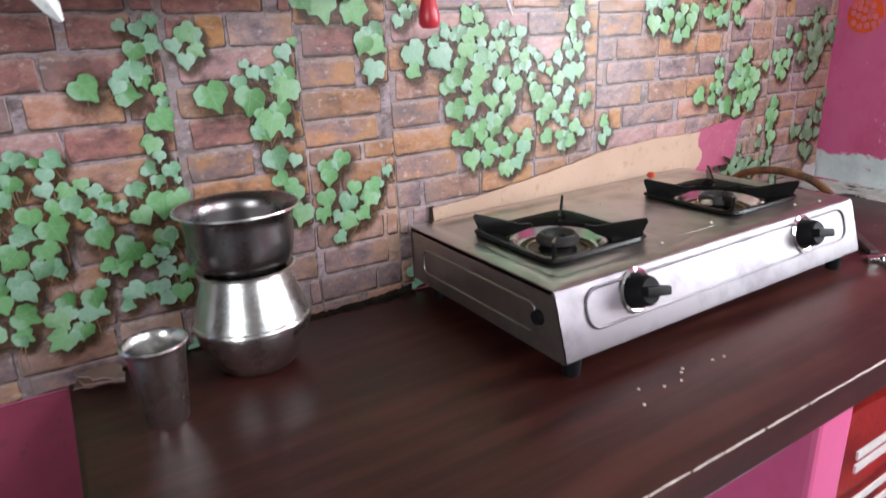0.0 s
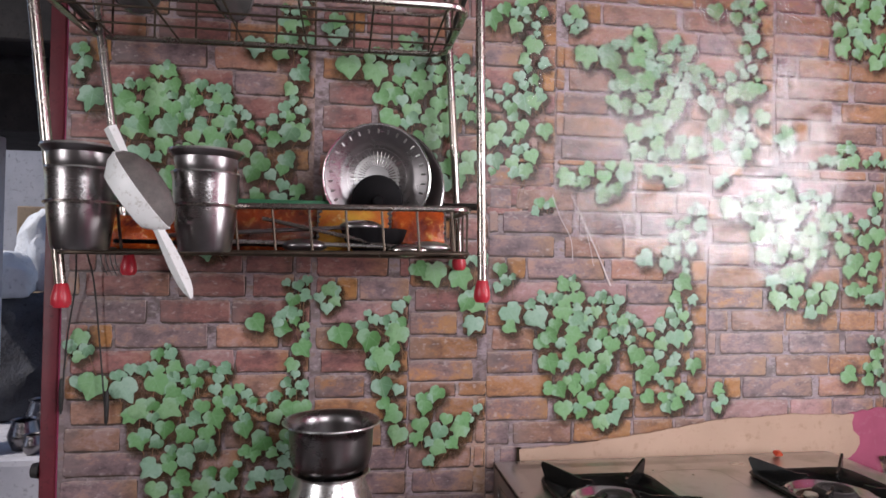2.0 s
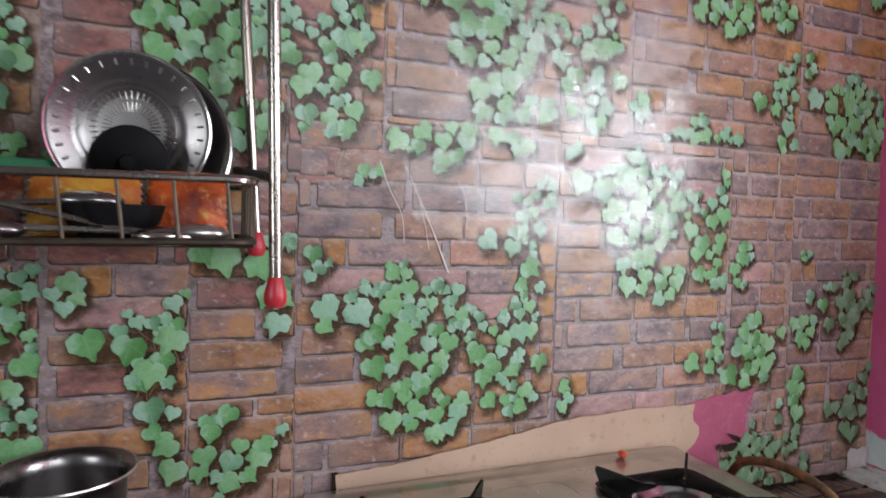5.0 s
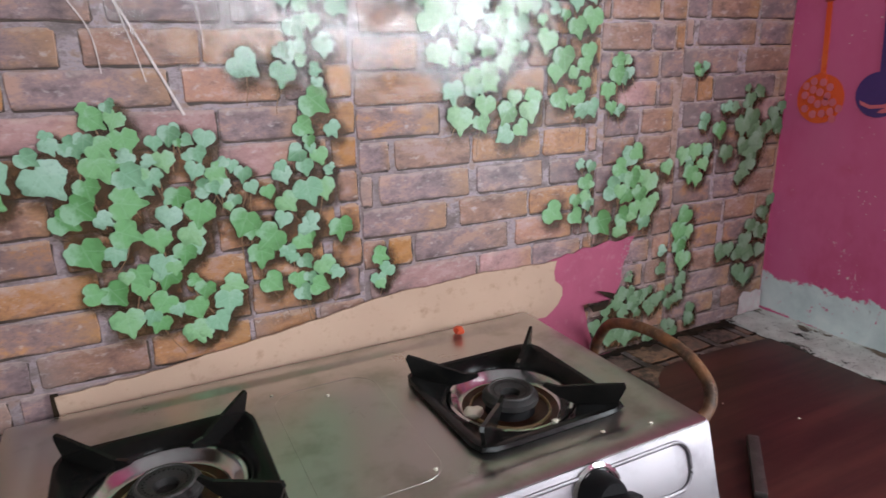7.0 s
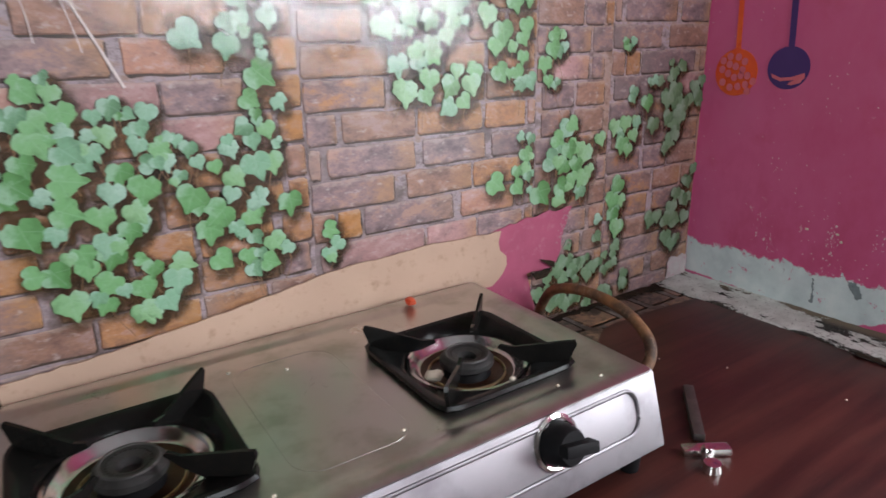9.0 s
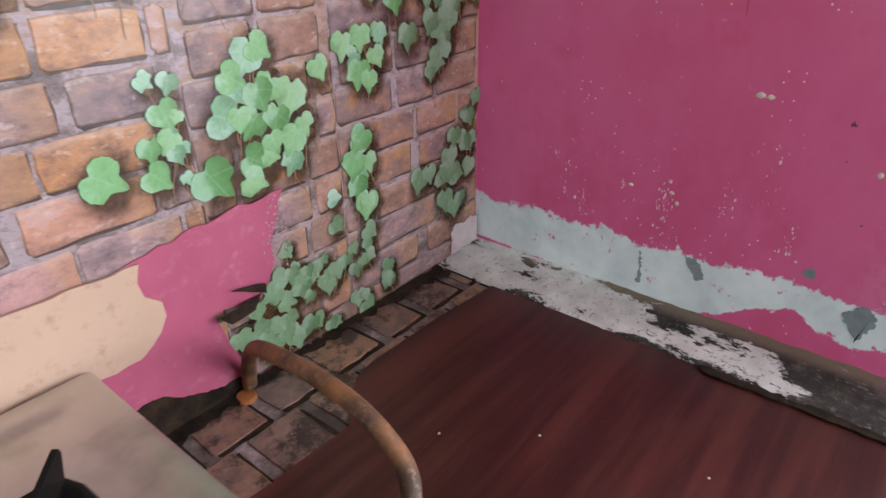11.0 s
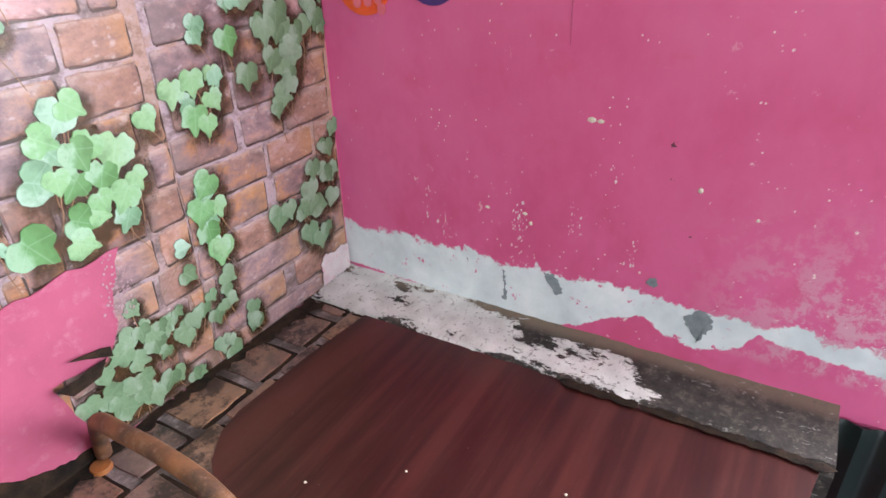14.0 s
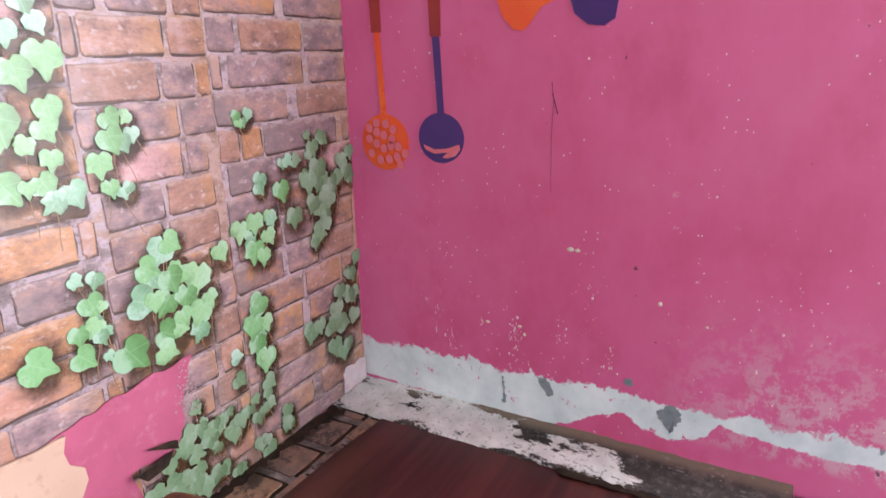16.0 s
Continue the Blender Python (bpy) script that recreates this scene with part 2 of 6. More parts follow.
def pink_wall(name, worn):
    """Pink distemper; worn adds the peeled plaster band and the chips above the counter."""
    m, n, l, b = mat(name)
    v = coords(n, l)
    big, mid, tiny = noise_node(n, l, v, 2.2, 4), noise_node(n, l, v, 11, 5, 0.65), noise_node(n, l, v, 120, 4, 0.7)
    col = ramp(n, l, big, [(0.35, (0.55, 0.080, 0.205)), (0.65, (0.63, 0.120, 0.28))])
    col = mix(n, l, calc(n, l, "MULTIPLY", step(n, l, mid, 0.55, 0.75), 0.45), col, (0.52, 0.06, 0.14))
    col = mix(n, l, calc(n, l, "MULTIPLY", step(n, l, tiny, 0.6, 0.75), 0.25), col, (0.62, 0.2, 0.28))
    drift = noise_node(n, l, coords(n, l, (1, 1, 0.6)), 4.5, 5, 0.7)
    col = mix(n, l, calc(n, l, "MULTIPLY", step(n, l, drift, 0.45, 0.7), 0.5), col, (0.60, 0.14, 0.27))
    col = mix(n, l, calc(n, l, "MULTIPLY", step(n, l, drift, 0.52, 0.3), 0.5), col, (0.46, 0.045, 0.12))
    height = tiny
    if worn:
        sep = n.new("ShaderNodeSeparateXYZ")
        l.new(v, sep.inputs[0])
        y, z = sep.outputs[1], sep.outputs[2]
        rag = noise_node(n, l, v, 30, 9, 0.8)
        edge = calc(n, l, "ADD", z, calc(n, l, "MULTIPLY", calc(n, l, "SUBTRACT", rag, 0.5), 0.075))
        edge = calc(n, l, "ADD", edge, calc(n, l, "MULTIPLY", calc(n, l, "SUBTRACT", noise_node(n, l, v, 13, 3), 0.5), 0.04))
        upper = calc(n, l, "SUBTRACT", 1.0, step(n, l, edge, 0.936, 0.940))
        along = calc(n, l, "DIVIDE", calc(n, l, "ADD", y, 0.66), 0.66)
        # height of the lower edge of the bare plaster along the wall
        heights = ((-0.655, 0.912), (-0.60, 0.918), (-0.578, 0.924), (-0.563, 0.900), (-0.516, 0.882), (-0.481, 0.889), (-0.453, 0.907), (-0.414, 0.894), (-0.367, 0.866), (-0.31, 0.852), (-0.20, 0.857), (-0.01, 0.866))
        low_line = calc(n, l, "ADD", 0.85, calc(n, l, "MULTIPLY", ramp(n, l, along, [((q + 0.66) / 0.66, ((h - 0.85) * 10,) * 3) for q, h in heights]), 0.1))
        low_edge = calc(n, l, "ADD", z, calc(n, l, "MULTIPLY", calc(n, l, "SUBTRACT", rag, 0.5), 0.028))
        lower = step(n, l, calc(n, l, "SUBTRACT", low_edge, low_line), 0.0, 0.002)
        band = calc(n, l, "MULTIPLY", upper, lower)
        left_on = step(n, l, noise_node(n, l, v, 34, 7, 0.75), 0.615, 0.63)
        band = calc(n, l, "MULTIPLY", band, calc(n, l, "SUBTRACT", 1.0, left_on))
        chips = step(n, l, noise_node(n, l, v, 55, 7, 0.75), 0.645, 0.665)
        chips = calc(n, l, "MULTIPLY", chips, calc(n, l, "SUBTRACT", 1.0, step(n, l, z, 1.0, 1.35)))
        spots = n.new("ShaderNodeTexVoronoi")
        spots.inputs["Scale"].default_value = 42
        l.new(v, spots.inputs["Vector"])
        dots = calc(n, l, "SUBTRACT", 1.0, step(n, l, spots.outputs["Distance"], 0.05, 0.085))
        dots = calc(n, l, "MULTIPLY", dots, step(n, l, noise_node(n, l, v, 9, 2), 0.52, 0.55))
        dots = calc(n, l, "MULTIPLY", dots, step(n, l, noise_node(n, l, v, 170, 3, 0.6), 0.44, 0.52))
        flecks = n.new("ShaderNodeTexVoronoi")
        flecks.inputs["Scale"].default_value = 95
        l.new(v, flecks.inputs["Vector"])
        fleck = calc(n, l, "SUBTRACT", 1.0, step(n, l, flecks.outputs["Distance"], 0.07, 0.12))
        dots = calc(n, l, "MAXIMUM", dots, calc(n, l, "MULTIPLY", fleck, step(n, l, noise_node(n, l, v, 14, 3), 0.53, 0.56)))
        scuff = calc(n, l, "MULTIPLY", step(n, l, calc(n, l, "MULTIPLY", y, -1.0), 0.46, 0.66), calc(n, l, "SUBTRACT", 1.0, step(n, l, z, 0.95, 1.12)))
        scuff = calc(n, l, "MULTIPLY", scuff, step(n, l, rag, 0.47, 0.56))
        scuff = calc(n, l, "MULTIPLY", scuff, step(n, l, z, 0.885, 0.9))
        plaster = ramp(n, l, noise_node(n, l, v, 18, 5), [(0.3, (0.50, 0.57, 0.58)), (0.55, (0.64, 0.71, 0.71)), (0.72, (0.74, 0.78, 0.77))])
        stain = step(n, l, noise_node(n, l, coords(n, l, (1, 1, 0.35)), 22, 4), 0.69, 0.72)
        plaster = mix(n, l, stain, plaster, (0.20, 0.25, 0.27))
        col = mix(n, l, calc(n, l, "MULTIPLY", scuff, 0.5), col, (0.58, 0.48, 0.50))
        col = mix(n, l, dots, col, (0.72, 0.60, 0.55))
        col = mix(n, l, chips, col, (0.68, 0.50, 0.50))
        col = mix(n, l, band, col, plaster)
        dark = step(n, l, noise_node(n, l, v, 60, 3), 0.73, 0.75)
        col = mix(n, l, dark, col, (0.12, 0.03, 0.05))
        height = calc(n, l, "SUBTRACT", calc(n, l, "MULTIPLY", tiny, 0.3), calc(n, l, "ADD", band, chips))
    l.new(col, b.inputs["Base Color"])
    b.inputs["Roughness"].default_value = 0.55
    bump(n, l, b, height, 0.35, 0.0015)
    return m


PINK, PINK_WORN = pink_wall("pink_paint", False), pink_wall("pink_paint_worn", True)
# darker copy of the pink paint, with the low wall's shade in its colour
SHADED_PINK = surface("shaded_pink_paint", (0.20, 0.022, 0.055), (0.27, 0.035, 0.08), 8, 0.6, c3=(0.16, 0.03, 0.05))
MAROON = surface("maroon_paint", (0.10, 0.012, 0.02), (0.15, 0.02, 0.03), 14, 0.45)
GREY_WALL = surface("grey_plaster", (0.36, 0.37, 0.42), (0.5, 0.51, 0.56), 5, 0.8, c3=(0.2, 0.2, 0.23))
CEMENT = surface("cement_floor", (0.16, 0.16, 0.17), (0.24, 0.24, 0.26), 6, 0.8, grain=0.4)
# rear walls and ceiling coloured dark to hold back bounce light
ROOM = surface("darkened_plaster", (0.055, 0.045, 0.042), (0.10, 0.082, 0.075), 3, 0.9)
CEILING = surface("toned_down_whitewash", (0.17, 0.165, 0.16), (0.25, 0.245, 0.24), 3, 0.85)


def ledge_material():
    """Old white cement: clean towards the corner, black mould over its far half, a brown line along the wall."""
    m, n, l, b = mat("stained_cement")
    v = coords(n, l)
    sep = n.new("ShaderNodeSeparateXYZ")
    l.new(v, sep.inputs[0])
    lv = coords(n, l, (1, 0.45, 1))
    rag, fine = noise_node(n, l, lv, 26, 9, 0.72), noise_node(n, l, v, 120, 6, 0.75)
    col = ramp(n, l, noise_node(n, l, v, 30, 5), [(0.3, (0.46, 0.46, 0.43)), (0.7, (0.72, 0.73, 0.69))])
    off = calc(n, l, "MULTIPLY", sep.outputs[1], -1.0)
    seam = calc(n, l, "MULTIPLY", step(n, l, sep.outputs[0], -0.030, -0.002), calc(n, l, "ADD", 0.03, calc(n, l, "MULTIPLY", step(n, l, off, 0.10, 0.38), 0.13)))
    lip = calc(n, l, "MULTIPLY", step(n, l, sep.outputs[0], -0.074, -0.096), 0.045)
    far = calc(n, l, "ADD", calc(n, l, "MULTIPLY", step(n, l, off, 0.26, 0.50), 0.14), calc(n, l, "MULTIPLY", step(n, l, off, 0.44, 0.60), 0.10))
    wet = calc(n, l, "ADD", calc(n, l, "ADD", rag, far), calc(n, l, "ADD", seam, lip))
    mould = step(n, l, wet, 0.575, 0.60)
    grime = ramp(n, l, noise_node(n, l, v, 38, 6, 0.7), [(0.36, (0.012, 0.011, 0.009)), (0.54, (0.036, 0.032, 0.026)), (0.70, (0.12, 0.105, 0.085))])
    brown = mix(n, l, step(n, l, sep.outputs[0], -0.03, -0.005), grime, (0.16, 0.12, 0.085))
    col = mix(n, l, mould, col, brown)
    col = mix(n, l, calc(n, l, "MULTIPLY", step(n, l, fine, 0.535, 0.64), 0.7), col, (0.11, 0.095, 0.08))
    flake = calc(n, l, "MULTIPLY", step(n, l, noise_node(n, l, lv, 95, 6, 0.75), 0.60, 0.63), step(n, l, off, 0.46, 0.56))
    col = mix(n, l, calc(n, l, "MULTIPLY", flake, 0.42), col, (0.38, 0.38, 0.35))
    l.new(col, b.inputs["Base Color"])
    b.inputs["Roughness"].default_value = 0.85
    bump(n, l, b, calc(n, l, "SUBTRACT", calc(n, l, "MULTIPLY", fine, 0.4), mould), 0.7, 0.003)
    return m


LEDGE = ledge_material()
# black of the mould and grime, and of the shadow at the paper curls
MOULD_AND_SHADOW = surface("black_mould", (0.004, 0.0035, 0.003), (0.042, 0.026, 0.015), 38, 0.95, grain=0.8, spec=0.2)


def wood_material(name, tone):
    m, n, l, b = mat(name)
    v = coords(n, l, (1.2, 16, 16))
    grain, fine = noise_node(n, l, v, 3.0, 6, 0.65), noise_node(n, l, v, 16, 5, 0.7)
    blot = noise_node(n, l, coords(n, l), 7, 4)
    col = ramp(n, l, grain, [(0.3, (0.030, 0.010, 0.0085)), (0.5, (0.060, 0.020, 0.016)), (0.7, (0.105, 0.042, 0.032))])
    col = mix(n, l, calc(n, l, "MULTIPLY", step(n, l, fine, 0.55, 0.8), 0.5), col, (0.14, 0.065, 0.05))
    streak = noise_node(n, l, coords(n, l, (0.5, 7, 7)), 2.6, 3, 0.5)
    col = mix(n, l, calc(n, l, "MULTIPLY", step(n, l, streak, 0.52, 0.66), 0.55), col, (0.15, 0.055, 0.042))
    col = mix(n, l, 1.0, col, tone, "MULTIPLY")
    dust = step(n, l, noise_node(n, l, coords(n, l), 320, 2), 0.74, 0.78)
    col = mix(n, l, calc(n, l, "MULTIPLY", dust, 0.4), col, (0.35, 0.27, 0.24))
    l.new(col, b.inputs["Base Color"])
    l.new(calc(n, l, "ADD", calc(n, l, "MULTIPLY", blot, 0.3), 0.22), b.inputs["Roughness"])
    bump(n, l, b, calc(n, l, "ADD", blot, calc(n, l, "MULTIPLY", fine, 0.15)), 0.2, 0.003)
    return m


WOOD = wood_material("wood_print_vinyl", (0.62, 0.46, 0.44))


def steel(name, base, rough, stretch=(1, 1, 1), scratch=0.12, stain=None):
    m, n, l, b = mat(name)
    v = coords(n, l, stretch)
    fine, blot = noise_node(n, l, v, 140, 4, 0.7), noise_node(n, l, coords(n, l), 13, 4)
    col = mix(n, l, step(n, l, blot, 0.45, 0.7), base, stain or tuple(x * 0.78 for x in base))
    l.new(col, b.inputs["Base Color"])
    b.inputs["Metallic"].default_value = 1.0
    l.new(calc(n, l, "ADD", calc(n, l, "MULTIPLY", blot, 0.22), calc(n, l, "ADD", calc(n, l, "MULTIPLY", fine, 0.1), rough - 0.12)), b.inputs["Roughness"])
    bump(n, l, b, fine, scratch, 0.0006)
    return m


STEEL_TOP = steel("stove_top_steel", (0.58, 0.57, 0.55), 0.28, (1, 12, 1), stain=(0.42, 0.42, 0.38))
STEEL_FRONT = steel("stove_front_steel", (0.25, 0.235, 0.25), 0.48, (1, 1, 14), stain=(0.18, 0.165, 0.18))
STEEL_SIDE = steel("stove_side_steel", (0.40, 0.36, 0.34), 0.36)
STEEL_POT = steel("spun_steel", (0.66, 0.65, 0.63), 0.24, (1, 1, 20))
STEEL_DARK = steel("dark_polished_steel", (0.28, 0.26, 0.262), 0.25, (1, 1, 10))
STEEL_WIRE = steel("chromed_wire", (0.44, 0.40, 0.37), 0.22, scratch=0.05, stain=(0.35, 0.30, 0.26))
STEEL_PLATE = steel("pressed_plate_steel", (0.56, 0.55, 0.54), 0.30, scratch=0.05)
CHROME = steel("bright_chrome", (0.8, 0.79, 0.77), 0.12, scratch=0.03)
RING = steel("drip_ring_chrome", (0.80, 0.80, 0.80), 0.16, scratch=0.05)
ENAMEL = surface("black_enamel", (0.006, 0.006, 0.006), (0.012, 0.011, 0.010), 20, 0.20, grain=0.03, c3=(0.014, 0.011, 0.009), spec=0.13)
RUSTY = surface("rusty_wire", (0.05, 0.036, 0.026), (0.10, 0.075, 0.055), 40, 0.45, metal=0.7)
IRON = surface("burnt_cast_iron", (0.014, 0.013, 0.013), (0.032, 0.029, 0.027), 30, 0.6, grain=0.5)
BURNT = surface("burnt_brown_steel", (0.075, 0.026, 0.010), (0.018, 0.009, 0.006), 30, 0.35, metal=0.5)
WORN_IRON = surface("worn_cast_iron", (0.05, 0.048, 0.047), (0.085, 0.08, 0.078), 40, 0.5, metal=0.4, grain=0.4)
BURNT_RING = surface("heat_yellowed_steel", (0.30, 0.20, 0.09), (0.45, 0.36, 0.22), 30, 0.3, metal=0.8)
DULL_DISH = surface("dull_dark_dish", (0.055, 0.058, 0.055), (0.10, 0.105, 0.10), 24, 0.45, metal=0.6)
BLACK = surface("black_plastic", (0.005, 0.005, 0.006), (0.010, 0.009, 0.010), 25, 0.58, grain=0.05, spec=0.12)
RED = surface("red_plastic", (0.42, 0.02, 0.035), (0.5, 0.03, 0.045), 30, 0.35, grain=0.05)
WHITE = surface("white_plastic", (0.70, 0.71, 0.70), (0.80, 0.81, 0.80), 16, 0.4, c3=(0.5, 0.48, 0.44), grain=0.05)
CARD = surface("cardboard_sheet", (0.42, 0.285, 0.21), (0.50, 0.35, 0.26), 6, 0.8, c3=(0.35, 0.225, 0.16), grain=0.1)
HOSE = surface("orange_rubber", (0.055, 0.030, 0.018), (0.23, 0.098, 0.036), 34, 0.65, c3=(0.20, 0.14, 0.10), grain=0.5, fine=4.0)
TOMATO = surface("tomato_skin", (0.55, 0.05, 0.02), (0.62, 0.09, 0.03), 40, 0.3)
CRUMB = surface("pale_crumb", (0.55, 0.48, 0.38), (0.66, 0.6, 0.5), 60, 0.7)
ORANGE = surface("orange_print", (0.74, 0.07, 0.02), (0.80, 0.13, 0.025), 12, 0.4, grain=0.03, c3=(0.72, 0.06, 0.02))
PURPLE = surface("purple_print", (0.045, 0.015, 0.12), (0.06, 0.02, 0.15), 12, 0.35, grain=0.03, c3=(0.06, 0.02, 0.14))
DARKRED = surface("dark_red_print", (0.26, 0.02, 0.02), (0.34, 0.03, 0.025), 12, 0.4, grain=0.03, c3=(0.24, 0.02, 0.02))
DECALPINK = surface("pale_pink_print", (0.62, 0.12, 0.16), (0.66, 0.15, 0.19), 12, 0.5, grain=0.03, c3=(0.66, 0.17, 0.21))
PACK = surface("dark_orange_snack_wrapper", (0.022, 0.006, 0.005), (0.26, 0.042, 0.010), 26, 0.25, c3=(0.30, 0.15, 0.025), fine=2.0, grain=0.5, dist=0.01)
PACK3 = surface("bright_orange_snack_wrapper", (0.12, 0.012, 0.006), (0.66, 0.11, 0.014), 30, 0.2, c3=(0.72, 0.42, 0.10), fine=2.0, grain=0.5, dist=0.01)
PACK2 = surface("yellow_snack_wrapper", (0.62, 0.36, 0.05), (0.45, 0.06, 0.015), 22, 0.22, c3=(0.72, 0.6, 0.22), fine=2.0, grain=0.5, dist=0.01)
GREEN = surface("green_plastic", (0.02, 0.14, 0.06), (0.03, 0.2, 0.09), 20, 0.4)
REDBAG = surface("red_sack", (0.20, 0.008, 0.007), (0.28, 0.014, 0.01), 9, 0.4, grain=0.3)
BAGWHITE = surface("white_ink", (0.55, 0.5, 0.48), (0.62, 0.58, 0.56), 30, 0.5)
SACK = surface("white_sack", (0.62, 0.66, 0.72), (0.74, 0.78, 0.84), 7, 0.7, grain=0.5, dist=0.02, c3=(0.45, 0.48, 0.55))
DARKCLOTH = surface("dark_cloth", (0.03, 0.03, 0.035), (0.07, 0.075, 0.09), 9, 0.9, grain=0.6, dist=0.02)
# near-black that stands for the deep shade above the yard
SHADE_BLACK = surface("shade_black_wood", (0.010, 0.010, 0.011), (0.028, 0.027, 0.028), 12, 0.9, grain=0.5)
BOXCARD = surface("brown_carton", (0.26, 0.19, 0.13), (0.33, 0.25, 0.18), 8, 0.85)


# ---- mesh helpers ----
def mesh(bm, name, *materials, smooth=False):
    me = bpy.data.meshes.new(name)
    bm.normal_update()
    bm.to_mesh(me)
    bm.free()
    for m in materials:
        me.materials.append(m)
    if smooth:
        for p in me.polygons:
            p.use_smooth = True
        me.set_sharp_from_angle(angle=radians(38))
    return me


def part(name, bm, material, parent=None, label="", smooth=True):
    ms = material if isinstance(material, (list, tuple)) else (material,)
    ob = new(name, mesh(bm, name, *ms, smooth=smooth))
    if parent is not None:
        ob.parent = parent
    if label:
        ob["label"] = label
    return ob


def thing(name, label, category, group="", kind="", at=(0, 0, 0)):
    ob = new(name)
    ob.location = at
    ob.empty_display_size = 0.05
    return tagged(ob, label, category, group, kind)


def box(x0, x1, y0, y1, z0, z1, bevel=0.0, bm=None):
    b = bmesh.new()
    bmesh.ops.create_cube(b, size=1, matrix=Matrix.LocRotScale(((x0 + x1) / 2, (y0 + y1) / 2, (z0 + z1) / 2), None, (x1 - x0, y1 - y0, z1 - z0)))
    if bevel:
        bmesh.ops.bevel(b, geom=b.edges[:], offset=bevel, segments=2, profile=0.6, affect="EDGES")
    if bm is None:
        return b
    join(bm, b)
    return bm


def join(bm, other, m=None, slot=None):
    """Adds the faces of other to bm, moved by m."""
    if m is not None:
        other.transform(m)
    made = {v: bm.verts.new(v.co) for v in other.verts}
    for f in other.faces:
        nf = bm.faces.new([made[v] for v in f.verts])
        nf.material_index = f.material_index if slot is None else slot
        nf.smooth = f.smooth
    other.free()
    return bm


def lathe(profile, segments=40, at=(0, 0, 0), closed=False):
    """A turned body round z from (radius, height) pairs."""
    bm = bmesh.new()
    rings = []
    for r, z in profile:
        if r < 1e-5:
            rings.append([bm.verts.new((at[0], at[1], at[2] + z))])
        else:
            rings.append([bm.verts.new((at[0] + r * math.cos(2 * math.pi * i / segments), at[1] + r * math.sin(2 * math.pi * i / segments), at[2] + z)) for i in range(segments)])
    pairs = list(zip(rings, rings[1:])) + ([(rings[-1], rings[0])] if closed else [])
    for a, b in pairs:
        for i in range(segments):
            j = (i + 1) % segments
            q = [a[i % len(a)], a[j % len(a)], b[j % len(b)], b[i % len(b)]]
            q = [v for k, v in enumerate(q) if v not in q[:k]]
            if len(q) > 2:
                bm.faces.new(q)
    bmesh.ops.recalc_face_normals(bm, faces=bm.faces[:])
    return bm


def smooth_line(points, per=6, loop=False):
    """A soft line through the given points."""
    ps = [Vector(p) for p in points]
    out = []
    n = len(ps)
    for i in range(n if loop else n - 1):
        p0, p1, p2, p3 = (ps[k % n] if loop else ps[min(max(k, 0), n - 1)] for k in (i - 1, i, i + 1, i + 2))
        for s in range(per):
            t = s / per
            out.append(0.5 * (2 * p1 + (p2 - p0) * t + (2 * p0 - 5 * p1 + 4 * p2 - p3) * t * t + (3 * p1 - p0 - 3 * p2 + p3) * t ** 3))
    if not loop:
        out.append(ps[-1])
    return out


def tube(points, r, sides=8, loop=False, bm=None, r_end=None):
    """A round bar along a line."""
    b = bmesh.new() if bm is None else bm
    ps = [Vector(p) for p in points]
    n = len(ps)
    rings = []
    up = Vector((0.13, 0.31, 0.94)).normalized()
    for i, p in enumerate(ps):
        a, c = (ps[(i - 1) % n], ps[(i + 1) % n]) if loop else (ps[max(i - 1, 0)], ps[min(i + 1, n - 1)])
        d = (c - a).normalized()
        u = d.cross(up)
        if u.length < 1e-3:
            u = d.cross(Vector((1, 0, 0)))
        u.normalize()
        w = u.cross(d)
        rr = r if r_end is None else r + (r_end - r) * i / max(n - 1, 1)
        rings.append([b.verts.new(p + rr * (math.cos(2 * math.pi * k / sides) * u + math.sin(2 * math.pi * k / sides) * w)) for k in range(sides)])
    for i in range(n if loop else n - 1):
        a, c = rings[i], rings[(i + 1) % n]
        for k in range(sides):
            b.faces.new((a[k], a[(k + 1) % sides], c[(k + 1) % sides], c[k]))
    if not loop:
        b.faces.new(rings[0][::-1])
        b.faces.new(rings[-1])
    return b


def slab(outline, depth, flat):
    """A flat sheet of some thickness; flat(a, b, d) lays its points into the world."""
    b = bmesh.new()
    top = [b.verts.new(flat(p, q, depth)) for p, q in outline]
    low = [b.verts.new(flat(p, q, 0.0)) for p, q in outline]
    b.faces.new(top)
    b.faces.new(low[::-1])
    for i in range(len(top)):
        j = (i + 1) % len(top)
        b.faces.new((top[i], low[i], low[j], top[j]))
    bmesh.ops.recalc_face_normals(b, faces=b.faces[:])
    return b


def ragged(points, rng, amount, per=0.012):
    """The outline with small irregular steps along its edges."""
    out = []
    n = len(points)
    for i in range(n):
        a, b = Vector(points[i]), Vector(points[(i + 1) % n])
        k = max(1, int((b - a).length / per))
        d = (b - a).normalized()
        nrm = Vector((d.y, -d.x))
        for s in range(k):
            p = a.lerp(b, s / k)
            out.append(tuple(p + (nrm * rng.uniform(-amount, amount) if s else Vector((0, 0)))))
    return out


on_wall = lambda back: (lambda a, b, d: (a, back - d, b))
on_right = lambda back: (lambda a, b, d: (back - d, a, b))
on_top = lambda base: (lambda a, b, d: (a, b, base + d))


# ---- the room ----
def structure(name, bm, material, label, category, smooth=False):
    ob = part(name, bm, material, None, smooth=smooth)
    return tagged(ob, label, category, kind="structure")


